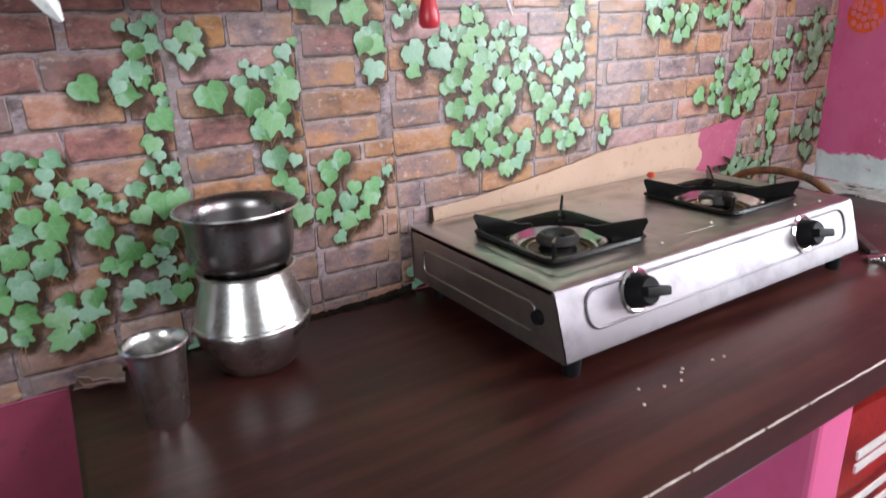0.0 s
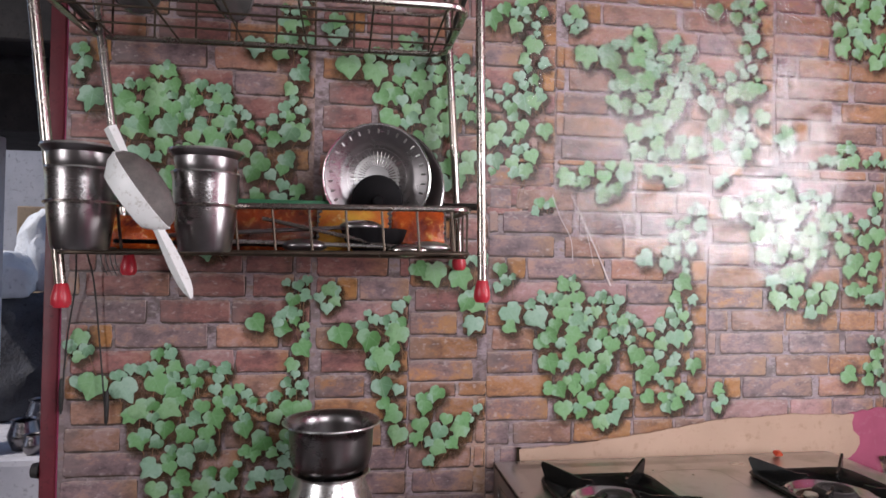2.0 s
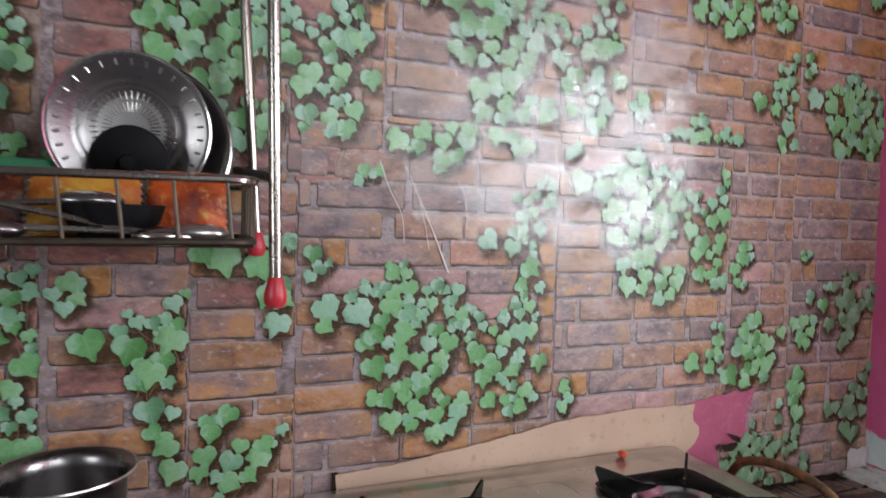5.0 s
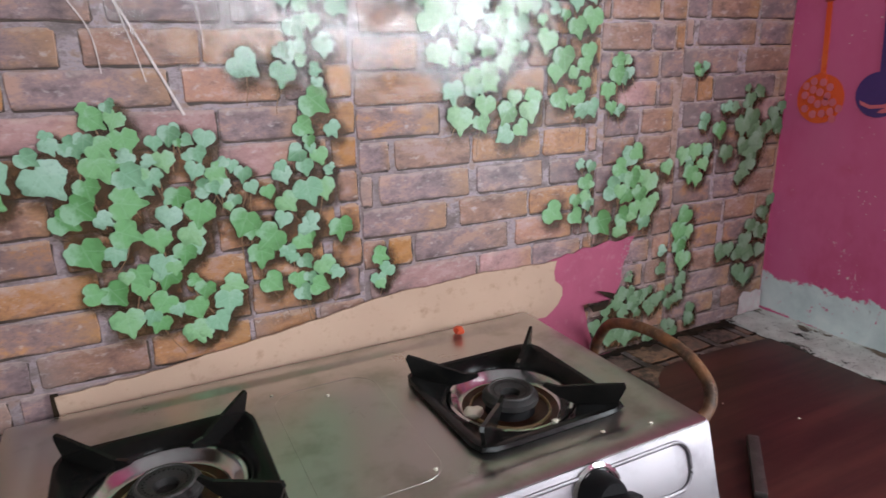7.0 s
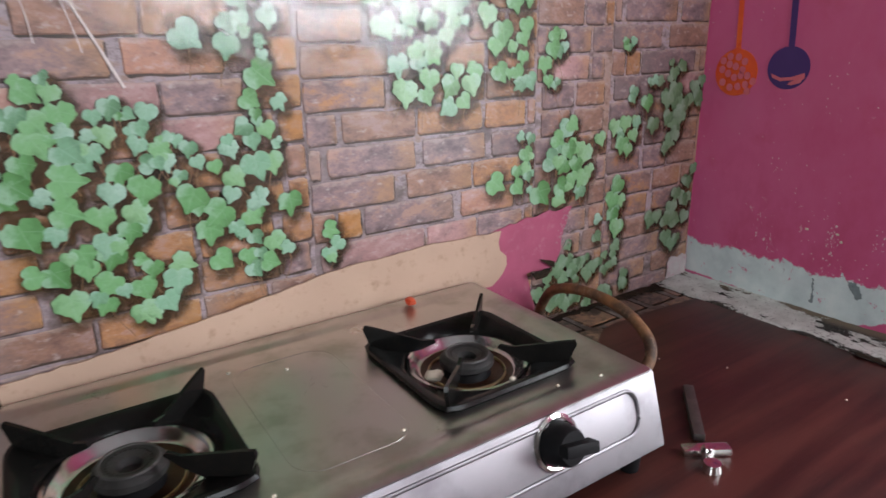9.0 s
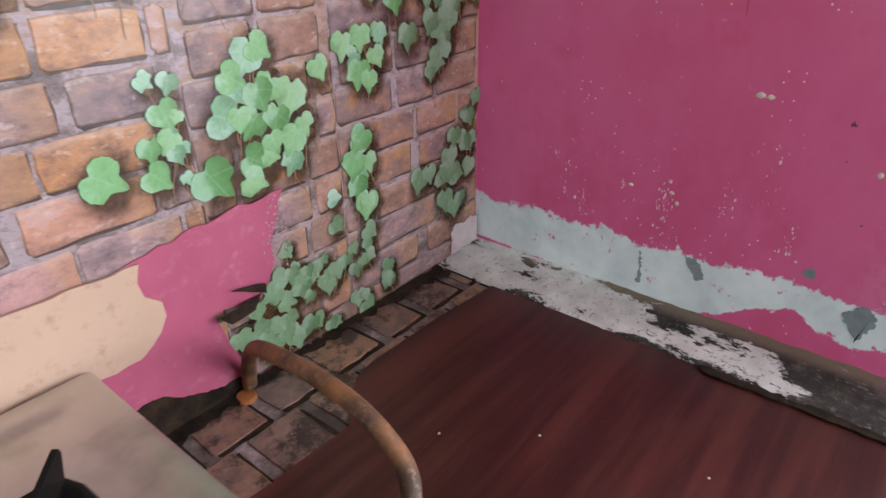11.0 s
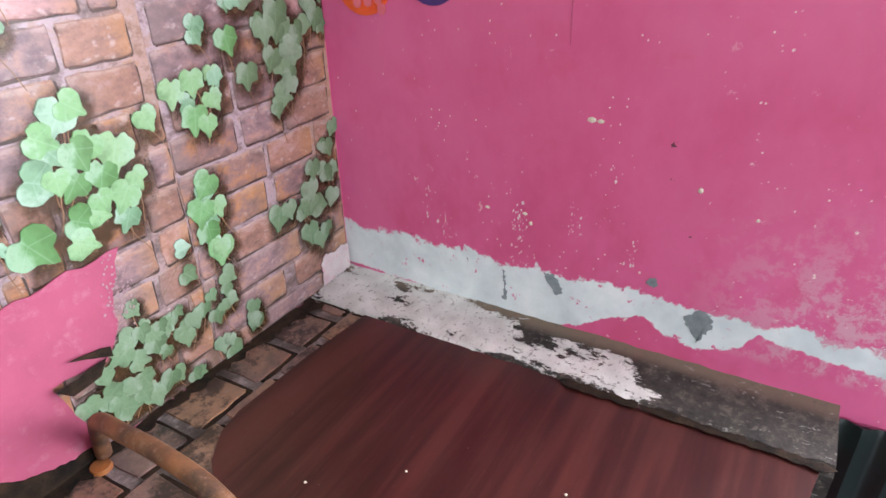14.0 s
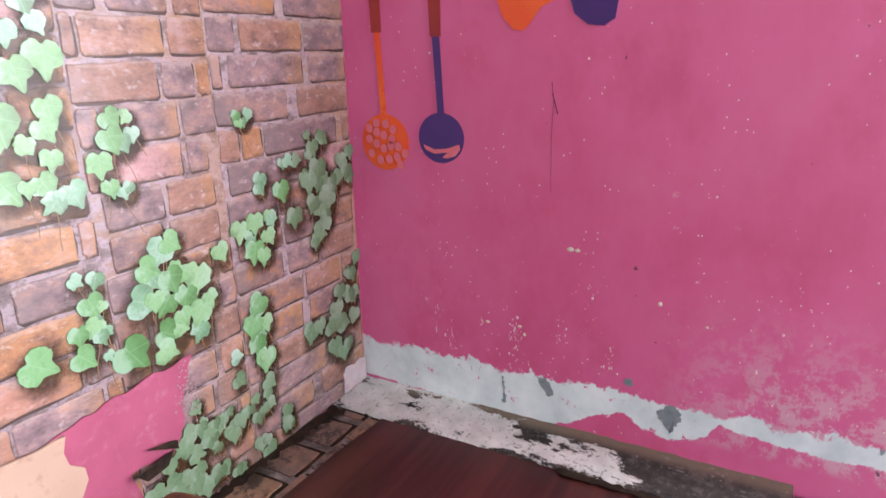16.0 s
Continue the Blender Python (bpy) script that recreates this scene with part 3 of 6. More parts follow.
structure("floor", box(-3.4, 1.6, -2.8, 4.0, -0.1, 0.0), CEMENT, "grey cement floor of the kitchen and yard", "floor")
structure("ceiling", box(-3.4, 0.12, -2.72, 0.12, 2.6, 2.7), CEILING, "whitewashed kitchen ceiling, toned down to cut bounce light", "ceiling")
structure("wall_north", box(-2.02, 0.0, 0.0, 0.12, 0.0, 2.6), PINK, "pink painted brick wall behind the counter", "wall")
structure("wall_north_lintel", box(-2.95, -2.02, 0.0, 0.12, 2.1, 2.6), PINK, "pink wall above the yard doorway", "wall")
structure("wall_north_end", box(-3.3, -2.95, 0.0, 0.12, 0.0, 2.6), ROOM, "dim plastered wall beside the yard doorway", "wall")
# the gap in the west wall is assumed, made for the fill lamp
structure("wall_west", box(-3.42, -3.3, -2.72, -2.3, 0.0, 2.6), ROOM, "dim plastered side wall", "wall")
structure("wall_west_end", box(-3.42, -3.3, -1.5, 0.12, 0.0, 2.6), ROOM, "dim plastered side wall beside the assumed west opening", "wall")
structure("wall_west_sill", box(-3.42, -3.3, -2.3, -1.5, 0.0, 1.05), ROOM, "dim plastered wall below the assumed west opening", "wall")
structure("wall_west_lintel", box(-3.42, -3.3, -2.3, -1.5, 1.95, 2.6), ROOM, "dim plastered wall above the assumed west opening", "wall")
structure("wall_east", box(0.0, 0.12, -0.78, 0.12, 0.0, 2.6), PINK_WORN, "pink painted wall with peeled plaster above the counter", "wall")
structure("wall_east_lintel", box(0.0, 0.12, -1.38, -0.78, 2.05, 2.6), PINK, "pink wall above the side doorway", "wall")
structure("wall_east_end", box(0.0, 0.12, -2.72, -1.38, 0.0, 2.6), PINK, "pink wall beside the side doorway", "wall")
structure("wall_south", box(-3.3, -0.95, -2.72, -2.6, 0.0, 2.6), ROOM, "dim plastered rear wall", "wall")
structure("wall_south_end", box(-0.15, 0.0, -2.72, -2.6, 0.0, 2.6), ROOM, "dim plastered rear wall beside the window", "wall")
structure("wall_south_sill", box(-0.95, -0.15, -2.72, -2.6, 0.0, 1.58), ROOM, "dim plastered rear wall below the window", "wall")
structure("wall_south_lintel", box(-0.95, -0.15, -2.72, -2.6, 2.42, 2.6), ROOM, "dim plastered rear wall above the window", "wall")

# ---- the wallpaper: one printed tile, cut into sheets ----
TILE_W, TILE_H, COURSE = 0.444, 0.44, 0.044
# courses from the bottom: start, end and tone of each printed brick
COURSES = [
    [(0.002, 0.043, "g"), (0.053, 0.166, "b"), (0.171, 0.285, "o"), (0.292, 0.372, "o"), (0.378, 0.444, "b")],
    [(-0.004, 0.119, "h"), (0.136, 0.289, "o"), (0.294, 0.391, "o"), (0.396, 0.436, "g")],
    [(0.0, 0.127, "o"), (0.133, 0.213, "o"), (0.219, 0.289, "o"), (0.297, 0.389, "o"), (0.402, 0.444, "o")],
    [(0.0, 0.088, "h"), (0.100, 0.166, "o"), (0.172, 0.255, "b"), (0.262, 0.328, "o"), (0.337, 0.408, "o"), (0.416, 0.444, "o")],
    [(0.0, 0.007, "g"), (0.010, 0.092, "b"), (0.098, 0.182, "o"), (0.189, 0.256, "o"), (0.263, 0.334, "o"), (0.341, 0.408, "o"), (0.414, 0.444, "b")],
]
COURSES += [
    [(0.0, 0.088, "o"), (0.093, 0.170, "o"), (0.176, 0.265, "o"), (0.272, 0.367, "p"), (0.375, 0.403, "g"), (0.410, 0.443, "y")],
    [(0.0, 0.0, "g"), (0.008, 0.176, "p"), (0.181, 0.274, "p"), (0.278, 0.369, "g"), (0.375, 0.442, "o")],
    [(0.0, 0.032, "b"), (0.037, 0.072, "y"), (0.077, 0.229, "g"), (0.244, 0.350, "q"), (0.356, 0.399, "g"), (0.405, 0.440, "y")],
    [(0.0, 0.127, "g"), (0.149, 0.265, "b"), (0.269, 0.364, "o"), (0.371, 0.437, "b")],
    [(0.0, 0.017, "t"), (0.028, 0.164, "g"), (0.178, 0.291, "g"), (0.304, 0.375, "g"), (0.384, 0.441, "b")],
]
# ivy sprigs of the tile: place and width (mm) of each printed leaf
SPRIG_A = [(-0.008, 0.434, 28), (0.023, 0.43, 26), (0.006, 0.414, 21), (0.033, 0.407, 21), (0.019, 0.394, 20), (0.044, 0.344, 40)]
SPRIG_B = [(0.082, 0.36, 19), (0.094, 0.335, 40), (0.104, 0.372, 19), (0.123, 0.37, 20), (0.137, 0.376, 18), (0.148, 0.398, 23), (0.169, 0.398, 22),
           (0.164, 0.412, 12), (0.175, 0.373, 28), (0.15, 0.366, 23), (0.147, 0.345, 35), (0.175, 0.354, 19), (0.174, 0.331, 28), (0.188, 0.314, 19),
           (0.205, 0.369, 18), (0.222, 0.377, 22), (0.212, 0.347, 23), (0.2, 0.328, 19), (0.196, 0.347, 16)]
SPRIG_C = [(0.239, 0.369, 14), (0.259, 0.37, 22), (0.249, 0.352, 19), (0.244, 0.333, 21), (0.267, 0.328, 23), (0.285, 0.335, 16), (0.298, 0.323, 19),
           (0.27, 0.31, 21), (0.252, 0.308, 23), (0.306, 0.305, 16), (0.285, 0.29, 16), (0.325, 0.297, 16), (0.344, 0.317, 22), (0.294, 0.261, 33),
           (0.375, 0.293, 37), (0.347, 0.28, 28), (0.395, 0.295, 28)]
SPRIG_D = [(0.362, 0.531, 16), (0.383, 0.526, 19), (0.399, 0.537, 16), (0.427, 0.527, 30), (0.407, 0.557, 19), (0.43, 0.557, 19), (0.374, 0.499, 26),
           (0.395, 0.507, 21), (0.356, 0.471, 21), (0.374, 0.474, 21), (0.407, 0.476, 23), (0.356, 0.444, 26), (0.378, 0.46, 16), (0.395, 0.448, 16),
           (0.398, 0.431, 13), (0.391, 0.408, 33), (0.375, 0.377, 23), (0.412, 0.372, 22), (0.381, 0.359, 16), (0.365, 0.343, 21), (0.393, 0.338, 20),
           (0.374, 0.325, 19), (0.403, 0.317, 13), (0.311, 0.456, 35)]
SPRIG_E = [(0.121, 0.298, 37), (0.105, 0.286, 28), (0.143, 0.283, 19), (0.167, 0.299, 35), (0.162, 0.263, 30), (0.21, 0.279, 28), (0.222, 0.301, 26),
           (0.244, 0.28, 35), (0.195, 0.252, 30), (0.232, 0.253, 30)]
SPRIG_F = [(0.12, 0.244, 35), (0.149, 0.238, 21), (0.197, 0.218, 28), (0.222, 0.23, 26), (0.17, 0.209, 26), (0.172, 0.192, 23), (0.199, 0.203, 28),
           (0.141, 0.191, 33), (0.191, 0.169, 28), (0.239, 0.179, 23), (0.271, 0.177, 26), (0.15, 0.152, 34), (0.184, 0.144, 23), (0.226, 0.156, 28),
           (0.265, 0.158, 30), (0.224, 0.124, 30), (0.25, 0.132, 26)]
SPRIG_G = [(0.324, 0.235, 33), (0.31, 0.214, 28), (0.343, 0.213, 19), (0.371, 0.244, 26), (0.363, 0.225, 23), (0.415, 0.237, 30), (0.319, 0.173, 28),
           (0.364, 0.195, 21), (0.39, 0.185, 28), (0.353, 0.171, 23), (0.379, 0.157, 26), (0.359, 0.151, 21)]
TILE_LEAVES = [(u, 0.172 + (v - 0.152) * 0.946, s / 1000) for group in (SPRIG_A, SPRIG_B, SPRIG_C, SPRIG_D, SPRIG_E, SPRIG_F, SPRIG_G) for u, v, s in group]


def leaf_mesh(k, material):
    """A small ivy leaf, about one unit wide, tip down, facing -y: heart-shaped, lobed or toothed."""
    rng = random.Random(40 + k)
    bm = bmesh.new()
    n = 44
    kind = k % 4
    skew = rng.uniform(-0.25, 0.25)
    bell = lambda q, at, w: math.exp(-((q - at) / w) ** 2)
    uneven = [rng.uniform(0.4, 1.25) for q in range(6)]
    rim = []
    for i in range(n):
        a = 2 * math.pi * i / n - math.pi / 2
        down = math.atan2(math.sin(a + math.pi / 2), math.cos(a + math.pi / 2))
        q = abs(down)
        u = uneven[:3] if down > 0 else uneven[3:]
        r = 0.445 - 0.15 * bell(q, math.pi, 0.25) + 0.045 * u[0] * bell(q, 2.3, 0.45) + 0.19 * bell(q, 0, 0.20) - 0.045 * bell(q, 0.75, 0.34) + 0.05 * bell(q, 1.75, 0.5)
        if kind == 1:
            r += 0.06 * u[1] * bell(q, 1.15, 0.22) - 0.05 * u[2] * bell(q, 0.62, 0.22)
        if kind == 2:
            r += 0.09 * u[1] * bell(q, 1.05, 0.20) - 0.08 * u[2] * bell(q, 0.58, 0.20) - 0.05 * bell(q, 1.62, 0.2)
        if kind == 3:
            r += 0.020 * math.cos(9 * down) - 0.03 * u[2] * bell(q, 0.55, 0.2)
        r *= 1 + rng.uniform(-0.035, 0.035)
        x, z = r * math.cos(a) * 1.06, r * math.sin(a)
        rim.append((x + skew * min(0.0, z) * 0.8, z))
    front = [bm.verts.new((x, -0.025, z)) for x, z in rim]
    back = [bm.verts.new((x * 1.02, 0.0, z * 1.02)) for x, z in rim]
    mid = bm.verts.new((0, -0.025, 0.05))
    for i in range(n):
        j = (i + 1) % n
        bm.faces.new((mid, front[j], front[i]))
        bm.faces.new((front[i], front[j], back[j], back[i]))
    bmesh.ops.recalc_face_normals(bm, faces=bm.faces[:])
    return mesh(bm, "leaf", material)


LEAVES, COOL_LEAVES, OLD_LEAVES = ([leaf_mesh(k, m) for k in range(12)] for m in (LEAF, COOL_LEAF, OLD_LEAF))
# the ivy nearest the corner, where the paper is pieced together: place and width (mm)
CORNER_A = [(-0.371, 1.199, 35), (-0.392, 1.183, 31), (-0.404, 1.148, 38), (-0.364, 1.163, 32), (-0.374, 1.137, 30), (-0.328, 1.154, 39), (-0.379, 1.1, 34), (-0.384, 1.079, 31), (-0.33, 1.109, 33), (-0.333, 1.086, 27), (-0.354, 1.113, 24), (-0.427, 1.094, 40), (-0.252, 1.192, 28), (-0.225, 1.197, 28), (-0.27, 1.162, 36), (-0.272, 1.139, 31), (-0.23, 1.159, 32), (-0.197, 1.199, 23), (-0.203, 1.173, 26), (-0.237, 1.337, 15), (-0.217, 1.338, 15), (-0.226, 1.328, 12), (-0.405, 1.349, 24), (-0.387, 1.35, 16), (-0.408, 1.329, 28), (-0.395, 1.324, 21), (-0.424, 1.306, 27), (-0.403, 1.273, 17), (-0.417, 1.28, 19), (-0.439, 1.261, 19)]
CORNER_B = [(-0.235, 1.085, 31), (-0.249, 1.057, 37), (-0.225, 1.054, 28), (-0.244, 1.028, 32), (-0.258, 1.02, 31), (-0.232, 1.002, 33), (-0.284, 1.026, 21), (-0.284, 0.992, 22), (-0.268, 0.976, 22), (-0.232, 0.965, 27), (-0.234, 0.932, 20), (-0.108, 1.298, 14), (-0.098, 1.279, 24), (-0.073, 1.289, 19), (-0.09, 1.247, 37), (-0.112, 1.232, 31), (-0.075, 1.225, 32), (-0.153, 1.268, 19), (-0.136, 1.266, 20), (-0.17, 1.23, 32), (-0.208, 1.251, 22), (-0.034, 1.252, 26), (-0.011, 1.262, 23), (-0.021, 1.233, 26), (-0.044, 1.227, 23), (-0.087, 1.188, 39), (-0.07, 1.198, 33), (-0.105, 1.198, 28), (-0.148, 1.188, 33), (-0.099, 1.15, 30), (-0.082, 1.163, 27)]
CORNER_C = [(-0.012, 1.086, 22), (-0.004, 1.056, 27), (-0.027, 1.063, 26), (-0.06, 1.043, 29), (-0.034, 1.026, 27), (-0.071, 1.016, 34), (-0.087, 0.99, 30), (-0.058, 0.987, 31), (-0.027, 0.991, 28), (-0.133, 1.002, 33), (-0.081, 0.955, 35), (-0.061, 0.938, 32), (-0.021, 1.029, 23), (-0.203, 0.903, 22), (-0.203, 0.882, 25), (-0.259, 0.881, 24)]
CORNER_D = [(-0.358, 0.988, 18), (-0.355, 0.959, 21), (-0.372, 0.96, 24), (-0.343, 0.949, 22), (-0.328, 0.95, 22), (-0.316, 0.953, 18), (-0.307, 0.93, 26), (-0.289, 0.937, 26), (-0.271, 0.942, 23), (-0.259, 0.923, 23), (-0.382, 0.946, 30), (-0.366, 0.928, 27), (-0.343, 0.935, 25), (-0.38, 0.902, 30), (-0.405, 0.907, 33), (-0.392, 0.882, 27), (-0.43, 0.911, 29), (-0.358, 0.875, 31), (-0.337, 0.883, 26), (-0.366, 0.903, 25), (-0.306, 0.865, 20), (-0.405, 0.934, 20)]



def brick_piece(x0, x1, z0, z1, rng, deep=1.0):
    """A printed brick of the embossed paper: a faintly raised face over its dark drawn line."""
    bm = bmesh.new()

    def outline(grow, dx, dz, jit):
        a, b, c, d = x0 - grow + dx, x1 + grow + dx, z0 - grow + dz, z1 + grow + dz
        r = min(0.0034, (x1 - x0) / 4)
        pts = [(a + r, c), ]
        k = max(1, int((x1 - x0) / 0.022))
        pts += [(a + r + (b - a - 2 * r) * i / (k + 1), c) for i in range(1, k + 1)]
        pts += [(b - r, c), (b - 0.3 * r, c + 0.3 * r), (b, c + r), (b, (c + d) / 2), (b, d - r), (b - 0.3 * r, d - 0.3 * r), (b - r, d)]
        pts += [(b - r - (b - a - 2 * r) * i / (k + 1), d) for i in range(1, k + 1)]
        pts += [(a + r, d), (a + 0.3 * r, d - 0.3 * r), (a, d - r), (a, (c + d) / 2), (a, c + r), (a + 0.3 * r, c + 0.3 * r)]
        return [(p + rng.uniform(-jit, jit), q + rng.uniform(-jit, jit)) for p, q in pts]

    line = outline(0.0002 * deep, 0.0011 * deep, -0.0020 * deep, 0.0012)
    f = bm.faces.new([bm.verts.new((p, -0.0017, q)) for p, q in line])
    f.material_index = 1
    o = outline(0.0, 0.0, 0.0, 0.0014)
    cx, cz = (x0 + x1) / 2, (z0 + z1) / 2
    low = [bm.verts.new((p, -0.0019, q)) for p, q in o]
    top = [bm.verts.new((p + (0.0012 if p < cx else -0.0012), -0.0028, q + (0.0012 if q < cz else -0.0012))) for p, q in o]
    bm.faces.new(top)
    for i in range(len(o)):
        j = (i + 1) % len(o)
        bm.faces.new((low[i], low[j], top[j], top[i]))
    bmesh.ops.recalc_face_normals(bm, faces=bm.faces[:])
    for f in bm.faces:
        if f.normal.y > 0.5:
            f.normal_flip()
    return bm


STEM = surface("print_brown_stem", (0.16, 0.09, 0.05), (0.24, 0.14, 0.07), 40, 0.5, grain=0.02)


def wallpaper_sheet(x0, x1, z0, z1, ox, oz, seed, label, own=(), bare=None):
    """One sheet of the paper over x0..x1, z0..z1, its tile starting at ox, oz; no ivy beyond x and below z of bare."""
    rng = random.Random(seed)
    lift = -0.0003 * (seed % 3)
    root = part("wallpaper", box(x0, x1, -0.0013, -0.0002, z0, z1), MORTAR, smooth=False)
    root.location.y = lift
    tagged(root, label, "wallpaper", "ivy and brick wallpaper sheets", "structure")
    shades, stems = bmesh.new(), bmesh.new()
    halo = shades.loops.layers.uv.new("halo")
    k0, k1 = math.floor((x0 - ox) / TILE_W), math.floor((x1 - ox) / TILE_W)
    j0, j1 = math.floor((z0 - oz) / TILE_H) - 1, math.floor((z1 - oz) / TILE_H)
    for k in range(k0, k1 + 1):
        for j in range(j0, j1 + 1):
            bx, bz = ox + k * TILE_W, oz + j * TILE_H
            for r, course in enumerate(COURSES):
                c0 = bz + 0.106 + r * COURSE + 0.0025 + rng.uniform(-0.0012, 0.0012)
                for u0, u1, tone in course:
                    a, b = max(bx + u0, x0 + 0.0008), min(bx + u1, x1 - 0.0025)
                    c, d = max(c0, z0 + 0.003), min(c0 + COURSE - 0.0055, z1 - 0.0008)
                    if b - a > 0.014 and d - c > 0.006:
                        if z0 >= 1.54:
                            tone = {"g": rng.choice("bgq"), "p": "q", "b": rng.choice("oyb")}.get(tone, tone)
                        if x1 < -1.1 and c < 0.985:
                            tone = {"o": rng.choice("gtb"), "b": "g", "h": "g", "y": "b"}.get(tone, tone)
                        elif x1 < -1.1 and c < 1.12:
                            tone = {"o": rng.choice("oob"), "p": "b", "h": rng.choice("hb")}.get(tone, tone)
                        elif x1 < -1.1:
                            tone = {"o": rng.choice("rro"), "b": "r", "g": rng.choice("gr"), "p": rng.choice("rp"), "h": rng.choice("hr")}.get(tone, tone)
                        if own:
                            tone = {"o": rng.choice("gbghb"), "y": rng.choice("ob"), "q": "b", "p": rng.choice("gp")}.get(tone, tone)
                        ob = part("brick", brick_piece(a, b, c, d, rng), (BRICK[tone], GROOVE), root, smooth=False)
            sprigs = [(x, z, s / 1000) for x, z, s in own] if own and (k, j) == (k0, j0) else [] if own and bz > 0.5 and z1 < 1.6 else [(bx + u, bz + v, s) for u, v, s in TILE_LEAVES]
            if own:
                sprigs += [(x + rng.uniform(-0.6, 0.6) * s, z + rng.uniform(-0.7, 0.5) * s, s * rng.uniform(0.62, 0.9)) for x, z, s in sprigs if rng.random() < (0.85 if z < 1.06 or x > -0.15 else 0.6)]
            else:
                sprigs = [(x + rng.uniform(-0.75, 0.75) * s, z + rng.uniform(-0.8, 0.6) * s, s * rng.uniform(0.55, 0.8)) for x, z, s in sprigs if rng.random() < 0.38] + sprigs
            if bare:
                sprigs = [q for q in sprigs if not (q[0] > bare[0] and q[1] < bare[1])]
            for x, z, s in sprigs:
                if x0 + s * 0.3 < x < x1 - s * 0.3 and z0 + s * 0.3 < z < z1 - s * 0.3:
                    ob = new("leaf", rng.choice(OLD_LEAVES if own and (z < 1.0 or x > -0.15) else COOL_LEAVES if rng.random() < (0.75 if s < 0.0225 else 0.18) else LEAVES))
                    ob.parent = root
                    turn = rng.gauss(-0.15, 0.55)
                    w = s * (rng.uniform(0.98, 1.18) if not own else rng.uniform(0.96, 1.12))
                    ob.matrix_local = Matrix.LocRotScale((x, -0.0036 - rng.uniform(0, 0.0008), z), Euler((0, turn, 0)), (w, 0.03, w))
                    if rng.random() < 0.42:
                        px, pz, vx = x, z, rng.uniform(-0.25, 0.35)
                        line = [(px, pz)]
                        for q in range(6):
                            vx += rng.uniform(-0.3, 0.3)
                            px, pz = px + vx * 0.008, pz - 0.008
                            line.append((px, pz))
                        for (ax, az), (bx2, bz2) in zip(line, line[1:]):
                            if x0 < min(ax, bx2) - 0.002 and max(ax, bx2) + 0.002 < x1 and bz2 > z0 + 0.004:
                                stems.faces.new([stems.verts.new((u, -0.00345, w2)) for u, w2 in ((ax - 0.0006, az), (bx2 - 0.0005, bz2), (bx2 + 0.0005, bz2), (ax + 0.0006, az))])
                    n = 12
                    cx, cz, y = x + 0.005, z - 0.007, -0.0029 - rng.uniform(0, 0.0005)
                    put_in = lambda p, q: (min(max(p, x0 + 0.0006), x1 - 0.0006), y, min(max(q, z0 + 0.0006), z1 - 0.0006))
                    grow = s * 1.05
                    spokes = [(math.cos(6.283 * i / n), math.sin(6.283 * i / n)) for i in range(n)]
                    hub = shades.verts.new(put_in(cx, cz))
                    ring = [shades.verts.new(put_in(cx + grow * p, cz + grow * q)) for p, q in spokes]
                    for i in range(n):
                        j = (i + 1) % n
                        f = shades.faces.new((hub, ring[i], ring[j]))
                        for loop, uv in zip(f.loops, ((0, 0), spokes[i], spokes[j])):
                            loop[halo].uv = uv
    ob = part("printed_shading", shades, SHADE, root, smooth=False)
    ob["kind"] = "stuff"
    ob = part("printed_stems", stems, STEM, root, smooth=False)
    ob["kind"] = "stuff"
    return root


PAPER = "glossy wallpaper printed with bricks and green ivy"
wallpaper_sheet(-2.017, -1.602, 0.846, 1.43, -2.008, 0.770, 1, PAPER + ", below the rack")
wallpaper_sheet(-1.602, -1.425, 0.853, 1.43, -1.593, 0.855, 2, PAPER + ", narrow strip")
wallpaper_sheet(-1.425, -1.279, 0.853, 1.12, -1.593, 0.855, 2, PAPER + ", narrow strip")
wallpaper_sheet(-1.425, -1.279, 1.12, 1.43, -1.425, 0.968, 3, PAPER + ", narrow pasted patch")
wallpaper_sheet(-1.279, -0.835, 0.853, 1.54, -1.279, 0.895, 4, PAPER + ", above the gas stove")
wallpaper_sheet(-0.835, -0.44, 0.853, 1.54, -0.835, 0.665, 5, PAPER + ", creased and shiny", bare=(-0.77, 1.085))
wallpaper_sheet(-0.44, -0.267, 0.853, 1.54, -0.69, 0.95, 6, PAPER + ", torn beside bare plaster", CORNER_A + CORNER_B + CORNER_C + CORNER_D)
wallpaper_sheet(-0.267, -0.003, 0.853, 1.54, -0.267, 0.866, 7, PAPER + ", in the corner", CORNER_A + CORNER_B + CORNER_C + CORNER_D)
wallpaper_sheet(-2.017, -1.602, 1.43, 2.10, -2.02, 1.262, 8, PAPER + ", behind the rack")
wallpaper_sheet(-1.602, -1.151, 1.43, 2.10, -1.588, 1.342, 9, PAPER + ", behind the rack")
wallpaper_sheet(-1.151, -0.695, 1.54, 2.10, -1.135, 1.39, 10, PAPER + ", upper sheet")
wallpaper_sheet(-0.695, -0.267, 1.54, 2.10, -0.69, 1.18, 11, PAPER + ", upper sheet")
wallpaper_sheet(-0.267, -0.003, 1.54, 2.10, -0.267, 0.866, 12, PAPER + ", upper sheet in the corner")

